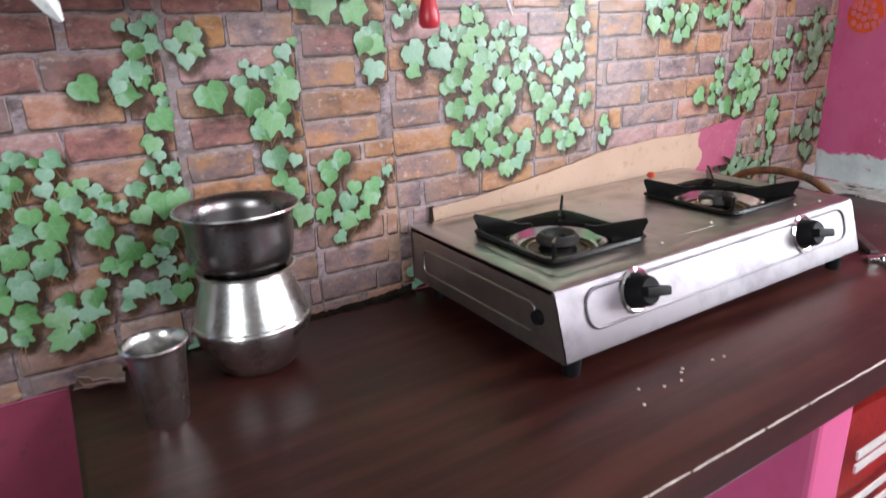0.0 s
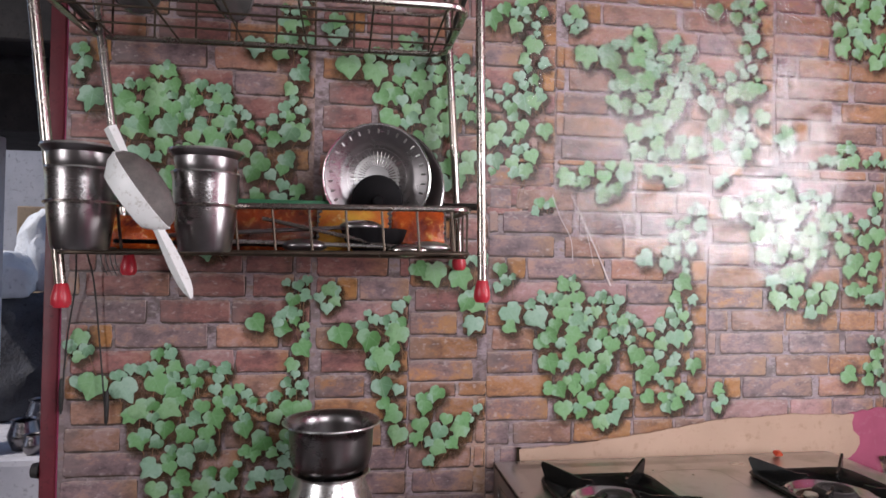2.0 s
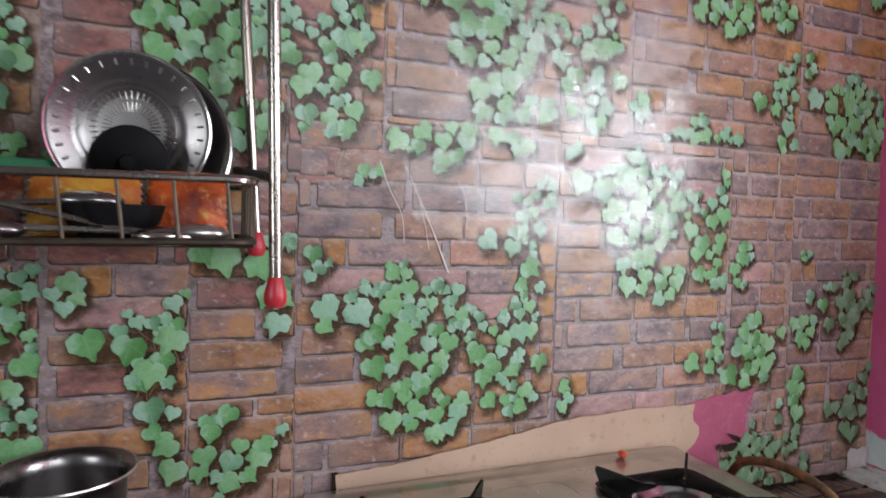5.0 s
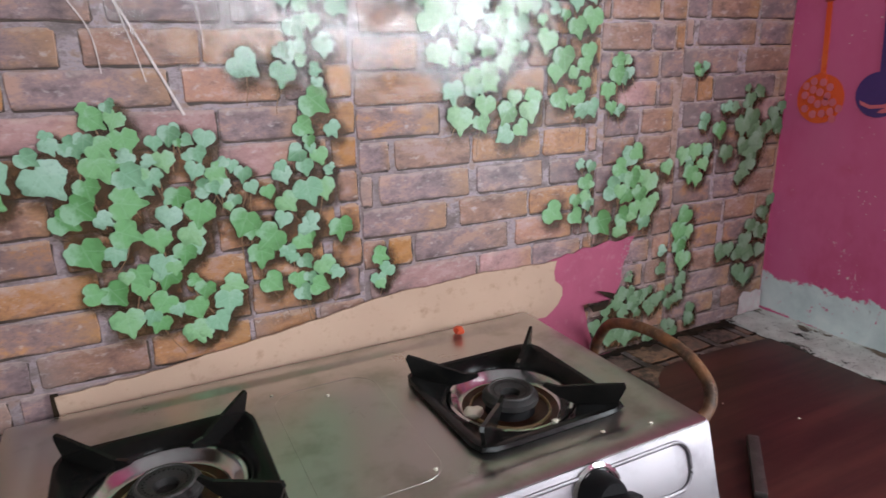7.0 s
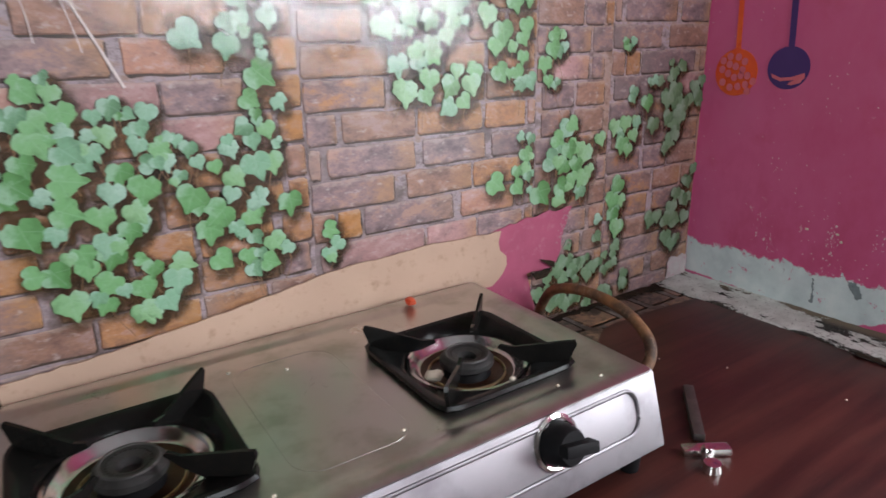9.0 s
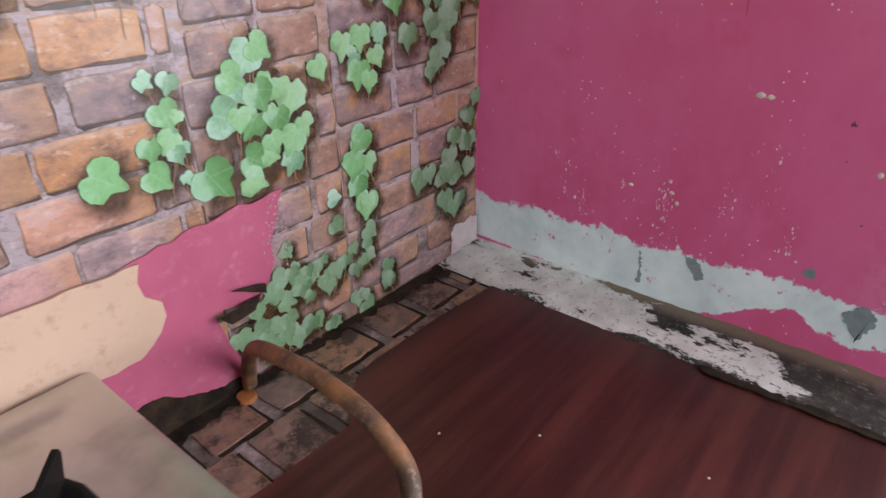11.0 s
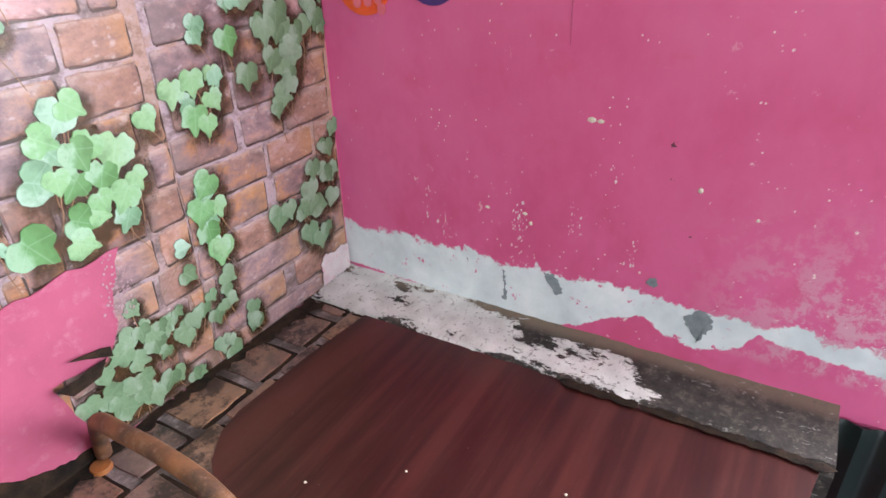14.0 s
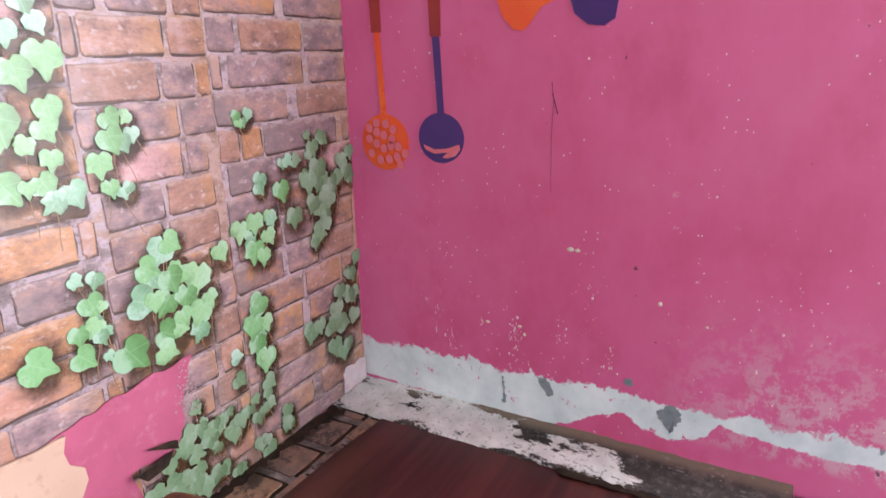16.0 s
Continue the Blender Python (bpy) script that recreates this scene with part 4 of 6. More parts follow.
rng = random.Random(5)
patch = ragged([(-0.575, 0.853), (-0.44, 0.853), (-0.435, 0.889), (-0.456, 0.957), (-0.40, 0.951), (-0.376, 0.985), (-0.372, 1.02), (-0.353, 1.062), (-0.42, 1.06), (-0.53, 1.045), (-0.575, 1.0)], rng, 0.003)
# wall pink in a darker copy, to offset the strong light falling here
structure("bare_plaster", slab(patch, 0.0015, on_wall(-0.0052)), surface("toned_down_pink_plaster", (0.31, 0.058, 0.115), (0.40, 0.085, 0.155), 9, 0.7, c3=(0.40, 0.13, 0.19), fine=6.0), "bare pink plaster where the wallpaper is torn away", "wall patch")


def film_material(name, gloss, rough, depth, masked):
    """Clear plastic: mostly see-through, with a creased glossy skin."""
    m, n, l, b = mat(name)
    v = coords(n, l)
    crease = noise_node(n, l, coords(n, l, (1.9, 1, 0.75)), 17, 6, 0.7)
    skin, clear, both = n.new("ShaderNodeBsdfGlossy"), n.new("ShaderNodeBsdfTransparent"), n.new("ShaderNodeMixShader")
    l.new(calc(n, l, "MULTIPLY", noise_node(n, l, v, 9, 3), rough), skin.inputs["Roughness"])
    relief = n.new("ShaderNodeBump")
    relief.inputs["Strength"].default_value, relief.inputs["Distance"].default_value = 0.45, depth
    l.new(crease, relief.inputs["Height"])
    l.new(relief.outputs[0], skin.inputs["Normal"])
    patchy = step(n, l, noise_node(n, l, coords(n, l, (1, 1, 1.7)), 13, 6, 0.7), 0.34, 0.62)
    if masked:
        # gloss fades out towards its lower and outer edges, to place the sheen
        sep = n.new("ShaderNodeSeparateXYZ")
        l.new(v, sep.inputs[0])
        sides = calc(n, l, "MULTIPLY", step(n, l, sep.outputs[0], -1.26, -0.80), step(n, l, sep.outputs[0], -0.50, -0.60))
        patchy = calc(n, l, "MULTIPLY", patchy, calc(n, l, "MULTIPLY", sides, step(n, l, sep.outputs[2], 1.275, 1.40)))
    l.new(calc(n, l, "MULTIPLY", patchy, gloss), both.inputs[0])
    l.new(clear.outputs[0], both.inputs[1])
    l.new(skin.outputs[0], both.inputs[2])
    l.new(both.outputs[0], n["Material Output"].inputs[0])
    return m


film = slab(ragged([(-1.22, 1.50), (-1.06, 1.36), (-0.80, 1.29), (-0.64, 1.27), (-0.55, 1.28), (-0.50, 1.36), (-0.49, 1.62), (-0.52, 2.0), (-0.80, 2.05), (-1.22, 2.05), (-1.25, 1.7)], rng, 0.008, 0.02), 0.0004, on_wall(-0.0062))
tagged(part("clear_film", film, film_material("clear_film", 0.13, 0.18, 0.014, True), smooth=False), "clear creased plastic film over the wallpaper", "plastic film", kind="structure")
# extra glossy patch, added where the door's glare sits on the paper
tape = slab(ragged([(-0.735, 1.335), (-0.70, 1.318), (-0.66, 1.312), (-0.625, 1.325), (-0.60, 1.35), (-0.585, 1.42), (-0.60, 1.49), (-0.66, 1.53), (-0.73, 1.52), (-0.745, 1.43)], rng, 0.006, 0.012), 0.0004, on_wall(-0.0070))
tagged(part("film_patch", tape, film_material("sheen_patch_gloss", 0.036, 0.16, 0.008, False), smooth=False), "glossy patch added to carry the glare on the wallpaper", "plastic film", kind="structure")
# curled paper tips, coloured black to show the shadow they throw
for tip in (((-0.440, 0.983), (-0.393, 0.967), (-0.393, 0.955)), ((-0.459, 0.962), (-0.400, 0.958), (-0.412, 0.944), (-0.446, 0.947))):
    curl = slab(ragged(list(tip), rng, 0.0012, 0.01), 0.0006, on_wall(-0.0095))
    for v in curl.verts:
        v.co.y -= 0.012 * max(0.0, (-0.40 - v.co.x) / 0.05)
    tagged(part("paper_curl", curl, MOULD_AND_SHADOW, smooth=False), "curled edge of torn wallpaper, painted dark for its shadow", "paper curl", kind="structure")
SCUFF = surface("greyed_pink_glue", (0.30, 0.19, 0.21), (0.40, 0.31, 0.32), 60, 0.8)
scuff = bmesh.new()
for q in range(110):
    cx, cz, cr = -0.366 + rng.gauss(0, 0.009), 1.018 + rng.gauss(0, 0.018), rng.uniform(0.0005, 0.0016)
    join(scuff, slab([(cx + cr * math.cos(a) * rng.uniform(0.6, 1.3), cz + cr * math.sin(a) * rng.uniform(0.6, 1.3)) for a in (0, 0.9, 1.8, 2.7, 3.6, 4.5, 5.4)], 0.0004, on_wall(-0.0068 - 0.00003 * q)))
tagged(part("glue_scuff", scuff, SCUFF, smooth=False), "grey scuffed glue marks on bare plaster", "scuff", kind="stuff")
card = ragged([(-1.214, 0.953), (-0.535, 0.953), (-0.512, 0.970), (-0.503, 0.985), (-0.504, 1.0), (-0.518, 1.012), (-0.521, 1.028), (-0.516, 1.045), (-0.66, 1.048), (-0.82, 1.040), (-0.93, 1.022), (-1.10, 1.001), (-1.216, 0.994)], rng, 0.0018)
cardboard = thing("cardboard", "plain tan cardboard strip leaning between stove and wallpaper", "cardboard", at=(-0.85, -0.009, 0.953))
bm = slab(card, 0.003, on_wall(-0.0075))
bm.transform(Matrix.Translation((0.85, 0.009, -0.953)))
part("sheet", bm, CARD, cardboard, smooth=False)
bm = box(-1.2205, -1.2125, -0.0095, -0.0065, 0.955, 0.997)
bm.transform(Matrix.Translation((0.85, 0.009, -0.953)))
part("cut_edge", bm, MOULD_AND_SHADOW, cardboard, "dark cut edge of the cardboard", smooth=False)
# ---- counter ----
CRUMB_PALE = surface("worn_pale_edge", (0.40, 0.33, 0.30), (0.55, 0.48, 0.44), 60, 0.6)
edge = [(-1.79, -0.580), (-0.85, -0.584), (-0.35, -0.612), (-0.094, -0.657)]
structure("counter_slab", slab(edge + [(-0.094, 0.0), (-1.79, 0.0)], 0.048, on_top(0.802)), WOOD, "dark wood-look counter slab with a worn front edge", "counter")
structure("counter_soffit", box(-1.79, 0.0, -0.575, 0.0, 0.79, 0.8015), CEMENT, "rough cement underside of the counter", "counter")
wear = bmesh.new()
x = -1.6
while x < -0.5:
    w = rng.uniform(0.008, 0.03)
    y = lambda q: -0.5838 - 0.0042 * (q + 1.785) / 0.935 if q < -0.85 else -0.588 - 0.034 * (q + 0.85) / 0.55
    tube([(x, y(x), 0.8525 + rng.uniform(-0.0008, 0.0004)), (x + w, y(x + w), 0.8525)], rng.uniform(0.0008, 0.0015), 5, bm=wear)
    x += w + rng.uniform(-0.002, 0.006)
structure("worn_edge", wear, CRUMB_PALE, "pale worn line along the counter front edge", "edge wear")
# both panels are pink wall; their shade is put into the colour
structure("counter_back_panel", box(-1.79, 0.0, -0.40, -0.34, 0.0, 0.795), SHADED_PINK, "pink plastered panel recessed below the counter, shade in its colour", "wall")
structure("wall_dado", box(-2.018, -1.792, -0.0035, -0.0003, 0.0, 0.844), SHADED_PINK, "thin panel carrying the shade on the pink lower wall", "wall")
structure("counter_pier", box(-1.0, -0.915, -0.575, -0.34, 0.0, 0.795, 0.008), PINK, "chipped pink plaster pier holding the counter", "pier")
top = [(-1.785, -0.5835), (-0.85, -0.5875), (-0.35, -0.616), (-0.090, -0.661), (-0.092, -0.3), (-0.094, -0.098), (-0.2, -0.088), (-0.318, -0.085), (-0.35, -0.092), (-0.385, -0.115), (-0.405, -0.14), (-0.50, -0.138), (-1.2, -0.06), (-1.25, -0.02), (-1.785, -0.012)]
structure("counter_top", slab(ragged(top, rng, 0.0008, 0.03), 0.002, on_top(0.851)), WOOD, "dark red-brown wood-print vinyl laid on the counter", "counter top")
ledge = bmesh.new()
prev = None
for i in range(46):
    y = -0.002 - 0.67 * i / 45
    w = lambda a: rng.uniform(-a, a)
    ring = [ledge.verts.new(p) for p in ((-0.098 + w(0.004), y, 0.846), (-0.089 + w(0.004), y, 0.8555 + w(0.001)), (-0.045 + w(0.003), y, 0.858 + w(0.0015)), (-0.010 + w(0.003), y, 0.8585 + w(0.001)), (0.0, y, 0.862 + w(0.0015)), (0.0, y, 0.80), (-0.095, y, 0.80))]
    if prev:
        for k in range(7):
            ledge.faces.new((prev[k], prev[(k + 1) % 7], ring[(k + 1) % 7], ring[k]))
    else:
        ledge.faces.new(ring)
    prev = ring
ledge.faces.new(prev[::-1])
bmesh.ops.recalc_face_normals(ledge, faces=ledge.faces[:])
grime_line = bmesh.new()
gy = -0.655
while gy < -0.40:
    gl2 = rng.uniform(0.020, 0.05)
    ring = []
    for q in range(14):
        a = 2 * math.pi * q / 14
        ring.append((-0.098 + rng.uniform(0.003, 0.0085) * math.cos(a), gy + gl2 * 0.5 * math.sin(a) * rng.uniform(0.85, 1.15)))
    join(grime_line, slab(ring, 0.0004, on_top(0.8560 + 0.00005 * (int(-gy * 1000) % 7))))
    gy += gl2 * rng.uniform(0.45, 0.75)
tagged(part("mould_line", grime_line, MOULD_AND_SHADOW, smooth=False), "broken black mould line between vinyl and ledge", "grime", kind="stuff")
structure("cement_ledge", ledge, LEDGE, "stained white cement fillet along the pink wall", "ledge", smooth=True)


def counter_paper():
    root = part("brick_paper", slab(ragged([(-0.60, -0.17), (-0.095, -0.17), (-0.095, -0.001), (-0.60, -0.001)], rng, 0.001, 0.02), 0.0008, on_top(0.8502)), GRIMY_LINE, smooth=False)
    tagged(root, "grimy brick-print paper lying on the counter by the wall", "wallpaper", kind="structure")
    r = random.Random(9)
    tones = "gobgyogb"
    x, i = -0.60, 0
    while x < -0.11:
        w = r.uniform(0.076, 0.092)
        for y0, y1 in ((-0.165, -0.075), (-0.068, -0.006)):
            shift = 0.03 if y0 < -0.1 else 0.0
            a, b = x + shift, min(x + shift + w - 0.016, -0.098)
            if b - a > 0.01:
                bm = brick_piece(a, b, y0, y1, r, 3.2)
                bm.transform(Matrix(((1, 0, 0, 0), (0, 0, 1, 0), (0, -1, 0, 0.8496), (0, 0, 0, 1))))
                part("brick", bm, (GRIMY[i % 3], MOULD_AND_SHADOW), root, smooth=False)
                i += 1
        x += w
    return root


counter_paper()
grime = slab(ragged([(-0.60, -0.034), (-0.50, -0.026), (-0.42, -0.020), (-0.30, -0.016), (-0.18, -0.022), (-0.10, -0.03), (-0.098, -0.001), (-0.60, -0.001)], rng, 0.006, 0.008), 0.0012, on_top(0.8535))
join(grime, slab(ragged([(-0.60, 0.853), (-0.44, 0.853), (-0.435, 0.868), (-0.47, 0.872), (-0.50, 0.884), (-0.53, 0.90), (-0.60, 0.90)], rng, 0.0022, 0.005), 0.0012, on_wall(-0.0068)))
tagged(part("black_mould", grime, MOULD_AND_SHADOW, smooth=False), "black mould and grime in the counter corner", "grime", kind="stuff")


back_grime = slab(ragged([(-1.78, -0.010), (-1.70, -0.014), (-1.60, -0.010), (-1.45, -0.013), (-1.36, -0.018), (-1.27, -0.030), (-1.262, -0.002), (-1.78, -0.002)], rng, 0.004, 0.007), 0.0015, on_top(0.8531))
join(back_grime, slab(ragged([(-1.78, 0.8535), (-1.262, 0.8535), (-1.262, 0.866), (-1.30, 0.862), (-1.36, 0.858), (-1.55, 0.857), (-1.78, 0.856)], rng, 0.002, 0.006), 0.0008, on_wall(-0.0046)))
tagged(part("back_grime", back_grime, MOULD_AND_SHADOW, smooth=False), "black grime where the counter meets the wallpaper", "grime", kind="stuff")


# ---- gas stove ----
def rounded_rect(x0, x1, y0, y1, r, n=6):
    out = []
    for cx, cy, a0 in ((x1 - r, y1 - r, 0), (x0 + r, y1 - r, 90), (x0 + r, y0 + r, 180), (x1 - r, y0 + r, 270)):
        out += [(cx + r * math.cos(radians(a0 + 90 * i / n)), cy + r * math.sin(radians(a0 + 90 * i / n))) for i in range(n + 1)]
    return out


def gas_stove():
    root = thing("gas_stove", "two-burner stainless steel gas stove with black pan supports", "gas stove", at=(-0.92, -0.2, 0.85))
    off = Matrix.Translation((0.92, 0.2, -0.85))

    def put(name, bm, material, parent=root, label="", smooth=True):
        if parent is root:
            bm.transform(off)
        return part(name, bm, material, parent, label, smooth)

    X0, X1 = -1.266, -0.582
    BURNERS = ((-1.115, -0.212), (-0.738, -0.221))
    # top plate: folded sheet with a raised lip and a shallow pressed well
    top = bmesh.new()
    loops = []
    for inset, z, r in ((0.0, 0.967, 0.004), (0.0, 0.9745, 0.006), (0.003, 0.9760, 0.008), (0.026, 0.9760, 0.016), (0.031, 0.9728, 0.018), (0.040, 0.9728, 0.018)):
        loops.append([top.verts.new((x, y, z)) for x, y in rounded_rect(X0 + inset, X1 - inset, -0.373 + inset, -0.020 - inset, r)])
    for a, b in zip(loops, loops[1:]):
        for i in range(len(a)):
            j = (i + 1) % len(a)
            top.faces.new((a[i], a[j], b[j], b[i]))
    # two round openings for the burners
    rims = [top.edges.get((loops[-1][i], loops[-1][(i + 1) % len(loops[-1])])) for i in range(len(loops[-1]))]
    for cx, cy in BURNERS:
        hole = [top.verts.new((cx + 0.088 * math.cos(2 * math.pi * i / 48), cy + 0.088 * math.sin(2 * math.pi * i / 48), 0.9728)) for i in range(48)]
        rims += [top.edges.new((hole[i], hole[(i + 1) % 48])) for i in range(48)]
    bmesh.ops.triangle_fill(top, use_beauty=True, use_dissolve=False, edges=rims, normal=(0, 0, 1))
    put("top_plate", top, STEEL_TOP, label="dull stained steel top plate")

    front = bmesh.new()
    ring = [(-0.371, 0.974), (-0.3745, 0.971), (-0.398, 0.892), (-0.3985, 0.886), (-0.394, 0.882), (-0.380, 0.882)]
    a = [front.verts.new((X0, y, z)) for y, z in ring]
    b = [front.verts.new((X1, y, z)) for y, z in ring]
    for i in range(len(ring) - 1):
        front.faces.new((a[i], b[i], b[i + 1], a[i + 1]))
    put("front_panel", front, STEEL_FRONT, label="bright brushed steel front panel")
    # pressed frame line of the front panel
    slope = Vector((0, -0.0235, -0.079)).normalized()
    base = Vector((0, -0.3753, 0.9705))
    line = [base + slope * v + Vector((u, -0.0006, 0)) for u, v in rounded_rect(X0 + 0.045, X1 - 0.035, 0.006, 0.058, 0.02)]
    put("pressed_frame", tube(line, 0.0022, 6, True), STEEL_FRONT)
    for name, x, s in (("side_panel", X0, 1), ("side_panel", X1, -1)):
        side = bmesh.new()
        pts = [(-0.021, 0.884), (-0.021, 0.972), (-0.372, 0.972), (-0.397, 0.887), (-0.394, 0.882)]
        outer = [side.verts.new((x, y, z)) for y, z in pts]
        inner = [side.verts.new((x + s * 0.004, y * 0.985 - 0.003, z)) for y, z in pts]
        side.faces.new(outer)
        side.faces.new(inner[::-1])
        for i in range(5):
            j = (i + 1) % 5
            side.faces.new((outer[i], inner[i], inner[j], outer[j]))
        bmesh.ops.recalc_face_normals(side, faces=side.faces[:])
        ob = put(name, side, STEEL_SIDE, smooth=False)
        rib = tube([(x - s * 0.0008, y, z) for y, z in rounded_rect(-0.34, -0.06, 0.905, 0.945, 0.012)], 0.0018, 6, True)
        rib.transform(off)
        part("pressed_rib", rib, STEEL_SIDE, ob)
    put("back_panel", box(X0, X1, -0.024, -0.020, 0.884, 0.972), STEEL_SIDE)
    put("bottom_tray", box(X0 + 0.003, X1 - 0.003, -0.392, -0.024, 0.8815, 0.884), BLACK)
    for x in (X0 + 0.03, X1 - 0.03):
        for y in (-0.375, -0.06):
            put("foot", lathe([(0.0, 0.0), (0.011, 0.0), (0.012, 0.003), (0.014, 0.031), (0.0, 0.031)], 14, (x, y, 0.8515)), BLACK, label="black rubber foot")
    # pressed square between the burners
    put("pressed_square", tube([(x, y, 0.9722) for x, y in rounded_rect(-0.992, -0.868, -0.322, -0.09, 0.03)], 0.0011, 6, True), STEEL_TOP)
    # burners
    for cx, cy in BURNERS:
        put("drip_ring", lathe([(0.0745, 0.9665), (0.0735, 0.9690), (0.0700, 0.9694), (0.0670, 0.9672), (0.0625, 0.9610), (0.0590, 0.9585), (0.0575, 0.9580)], 56, (cx, cy, 0.0)), RING, label="shiny chrome drip ring sunk in the pan support")
        put("scorched_pan", lathe([(0.0580, 0.9578), (0.0520, 0.9555), (0.0400, 0.9535), (0.0, 0.9530)], 48, (cx, cy, 0.0)), BURNT, label="brown heat-stained pan under the burner")
        put("inner_ring", lathe([(0.0490, 0.9550), (0.0480, 0.9575), (0.0465, 0.9578), (0.0455, 0.9550)], 48, (cx, cy, 0.0)), BURNT_RING, label="heat-yellowed inner ring")
        put("burner_body", lathe([(0.030, 0.9530), (0.027, 0.9600), (0.024, 0.9620), (0.030, 0.9645), (0.0, 0.9645)], 36, (cx, cy, 0.0)), BLACK)
        head = put("burner_head", lathe([(0.030, 0.0), (0.0335, 0.003), (0.0330, 0.009), (0.0285, 0.0135), (0.0215, 0.0145), (0.0165, 0.0125), (0.012, 0.0105), (0.0105, 0.003), (0.0, 0.003)], 40, (cx, cy, 0.9645)), IRON, label="sooty cast burner head")
        put("head_groove", lathe([(0.0285, 0.0142), (0.0270, 0.0158), (0.0250, 0.0158), (0.0240, 0.0148)], 40, (cx, cy, 0.9645)), WORN_IRON, label="worn grey ring on the burner head")
        ports = bmesh.new()
        for k in range(28):
            t = 2 * math.pi * k / 28
            join(ports, lathe([(0.0, 0.0006), (0.0011, 0.0004), (0.0012, 0.0)], 6, (cx + 0.0200 * math.cos(t), cy + 0.0200 * math.sin(t), 0.9782)))
        ports.transform(off)
        ob = part("flame_ports", ports, BLACK, head)
        ob["kind"] = "stuff"
        # pan support: square enamel frame with a round hole, four arms
        frame_bm = bmesh.new()
        n = 56
        H = 0.095

        def square(a, h, p=11.0):
            c, s = math.cos(a), math.sin(a)
            r = h / (abs(c) ** p + abs(s) ** p) ** (1 / p)
            return r * c, r * s

        rows = []
        for kind, h, z in (("s", H, 0.9732), ("s", H + 0.003, 0.9775), ("s", H + 0.001, 0.9812), ("s", H - 0.005, 0.9815), ("s", H - 0.012, 0.9775), ("c", 0.0815, 0.9745), ("c", 0.0775, 0.9715), ("c", 0.0750, 0.9640)):
            rows.append([frame_bm.verts.new((cx + (square(2 * math.pi * i / n, h) if kind == "s" else (h * math.cos(2 * math.pi * i / n), h * math.sin(2 * math.pi * i / n)))[0],
                                             cy + (square(2 * math.pi * i / n, h) if kind == "s" else (h * math.cos(2 * math.pi * i / n), h * math.sin(2 * math.pi * i / n)))[1], z)) for i in range(n)])
        for a, b in zip(rows, rows[1:]):
            for i in range(n):
                j = (i + 1) % n
                frame_bm.faces.new((a[i], a[j], b[j], b[i]))
        sup = put("pan_support", frame_bm, ENAMEL, label="black enamelled square pan support")
        for k in range(4):
            a = radians(45 + 90 * k)
            prof = [(0.122, 0.978), (0.131, 1.001), (0.129, 1.006), (0.116, 1.004), (0.085, 0.998), (0.056, 0.992), (0.041, 0.994), (0.038, 0.990), (0.056, 0.980), (0.078, 0.972), (0.10, 0.975)]
            arm = bmesh.new()
            d, w = Vector((math.cos(a), math.sin(a), 0)), Vector((-math.sin(a), math.cos(a), 0)) * 0.0021
            p = [arm.verts.new(Vector((cx, cy, z)) + d * r + w) for r, z in prof]
            q = [arm.verts.new(Vector((cx, cy, z)) + d * r - w) for r, z in prof]
            arm.faces.new(p)
            arm.faces.new(q[::-1])
            for i in range(len(prof)):
                j = (i + 1) % len(prof)
                arm.faces.new((p[i], q[i], q[j], p[j]))
            bmesh.ops.recalc_face_normals(arm, faces=arm.faces[:])
            arm.transform(off)
            part("arm", arm, ENAMEL, sup, smooth=False)
    # knobs, turned square to the sloping panel
    for cx in (-1.131, -0.741):
        m = off @ Matrix.Translation((cx, -0.3828, 0.9445)) @ Matrix.Rotation(radians(73.4), 4, "X")
        bz = lathe([(0.0, 0.0), (0.030, 0.0), (0.0305, 0.002), (0.027, 0.004), (0.025, 0.0035)], 36)
        bz.transform(m)
        part("knob_bezel", bz, CHROME, root, "chrome ring round the knob")
        kb = lathe([(0.0, 0.026), (0.017, 0.026), (0.020, 0.022), (0.022, 0.010), (0.0235, 0.003), (0.0235, 0.0)], 32)
        kb.transform(m)
        knob = part("knob", kb, BLACK, root, "black plastic control knob")
        gb = box(-0.0065, 0.0065, -0.026, 0.018, 0.020, 0.037, 0.003)
        gb.transform(m @ Matrix.Rotation(radians(80), 4, "Z"))
        part("grip", gb, BLACK, knob)
    nozzle = tube([(X1 - 0.001, -0.305, 0.915), (X1 + 0.035, -0.307, 0.916)], 0.006, 10)
    put("gas_inlet", nozzle, STEEL_WIRE)
    plug = lathe([(0.0, 0.006), (0.009, 0.006), (0.011, 0.0)], 16)
    plug.transform(off @ Matrix.Translation((X0, -0.345, 0.93)) @ Matrix.Rotation(radians(-90), 4, "Y"))
    part("side_plug", plug, BLACK, root, "black plug on the stove side")
    return root


gas_stove()


def blob(name, at, r, material, label, category, squash=0.6, seed=1, group=""):
    """A small crumpled lump."""
    g = random.Random(seed)
    bm = bmesh.new()
    bmesh.ops.create_icosphere(bm, subdivisions=2, radius=r)
    for v in bm.verts:
        v.co *= g.uniform(0.75, 1.15)
        v.co.z *= squash
    low = min(v.co.z for v in bm.verts)
    bm.transform(Matrix.Translation((at[0], at[1], at[2] - low)))
    return tagged(part(name, bm, material), label, category, group)


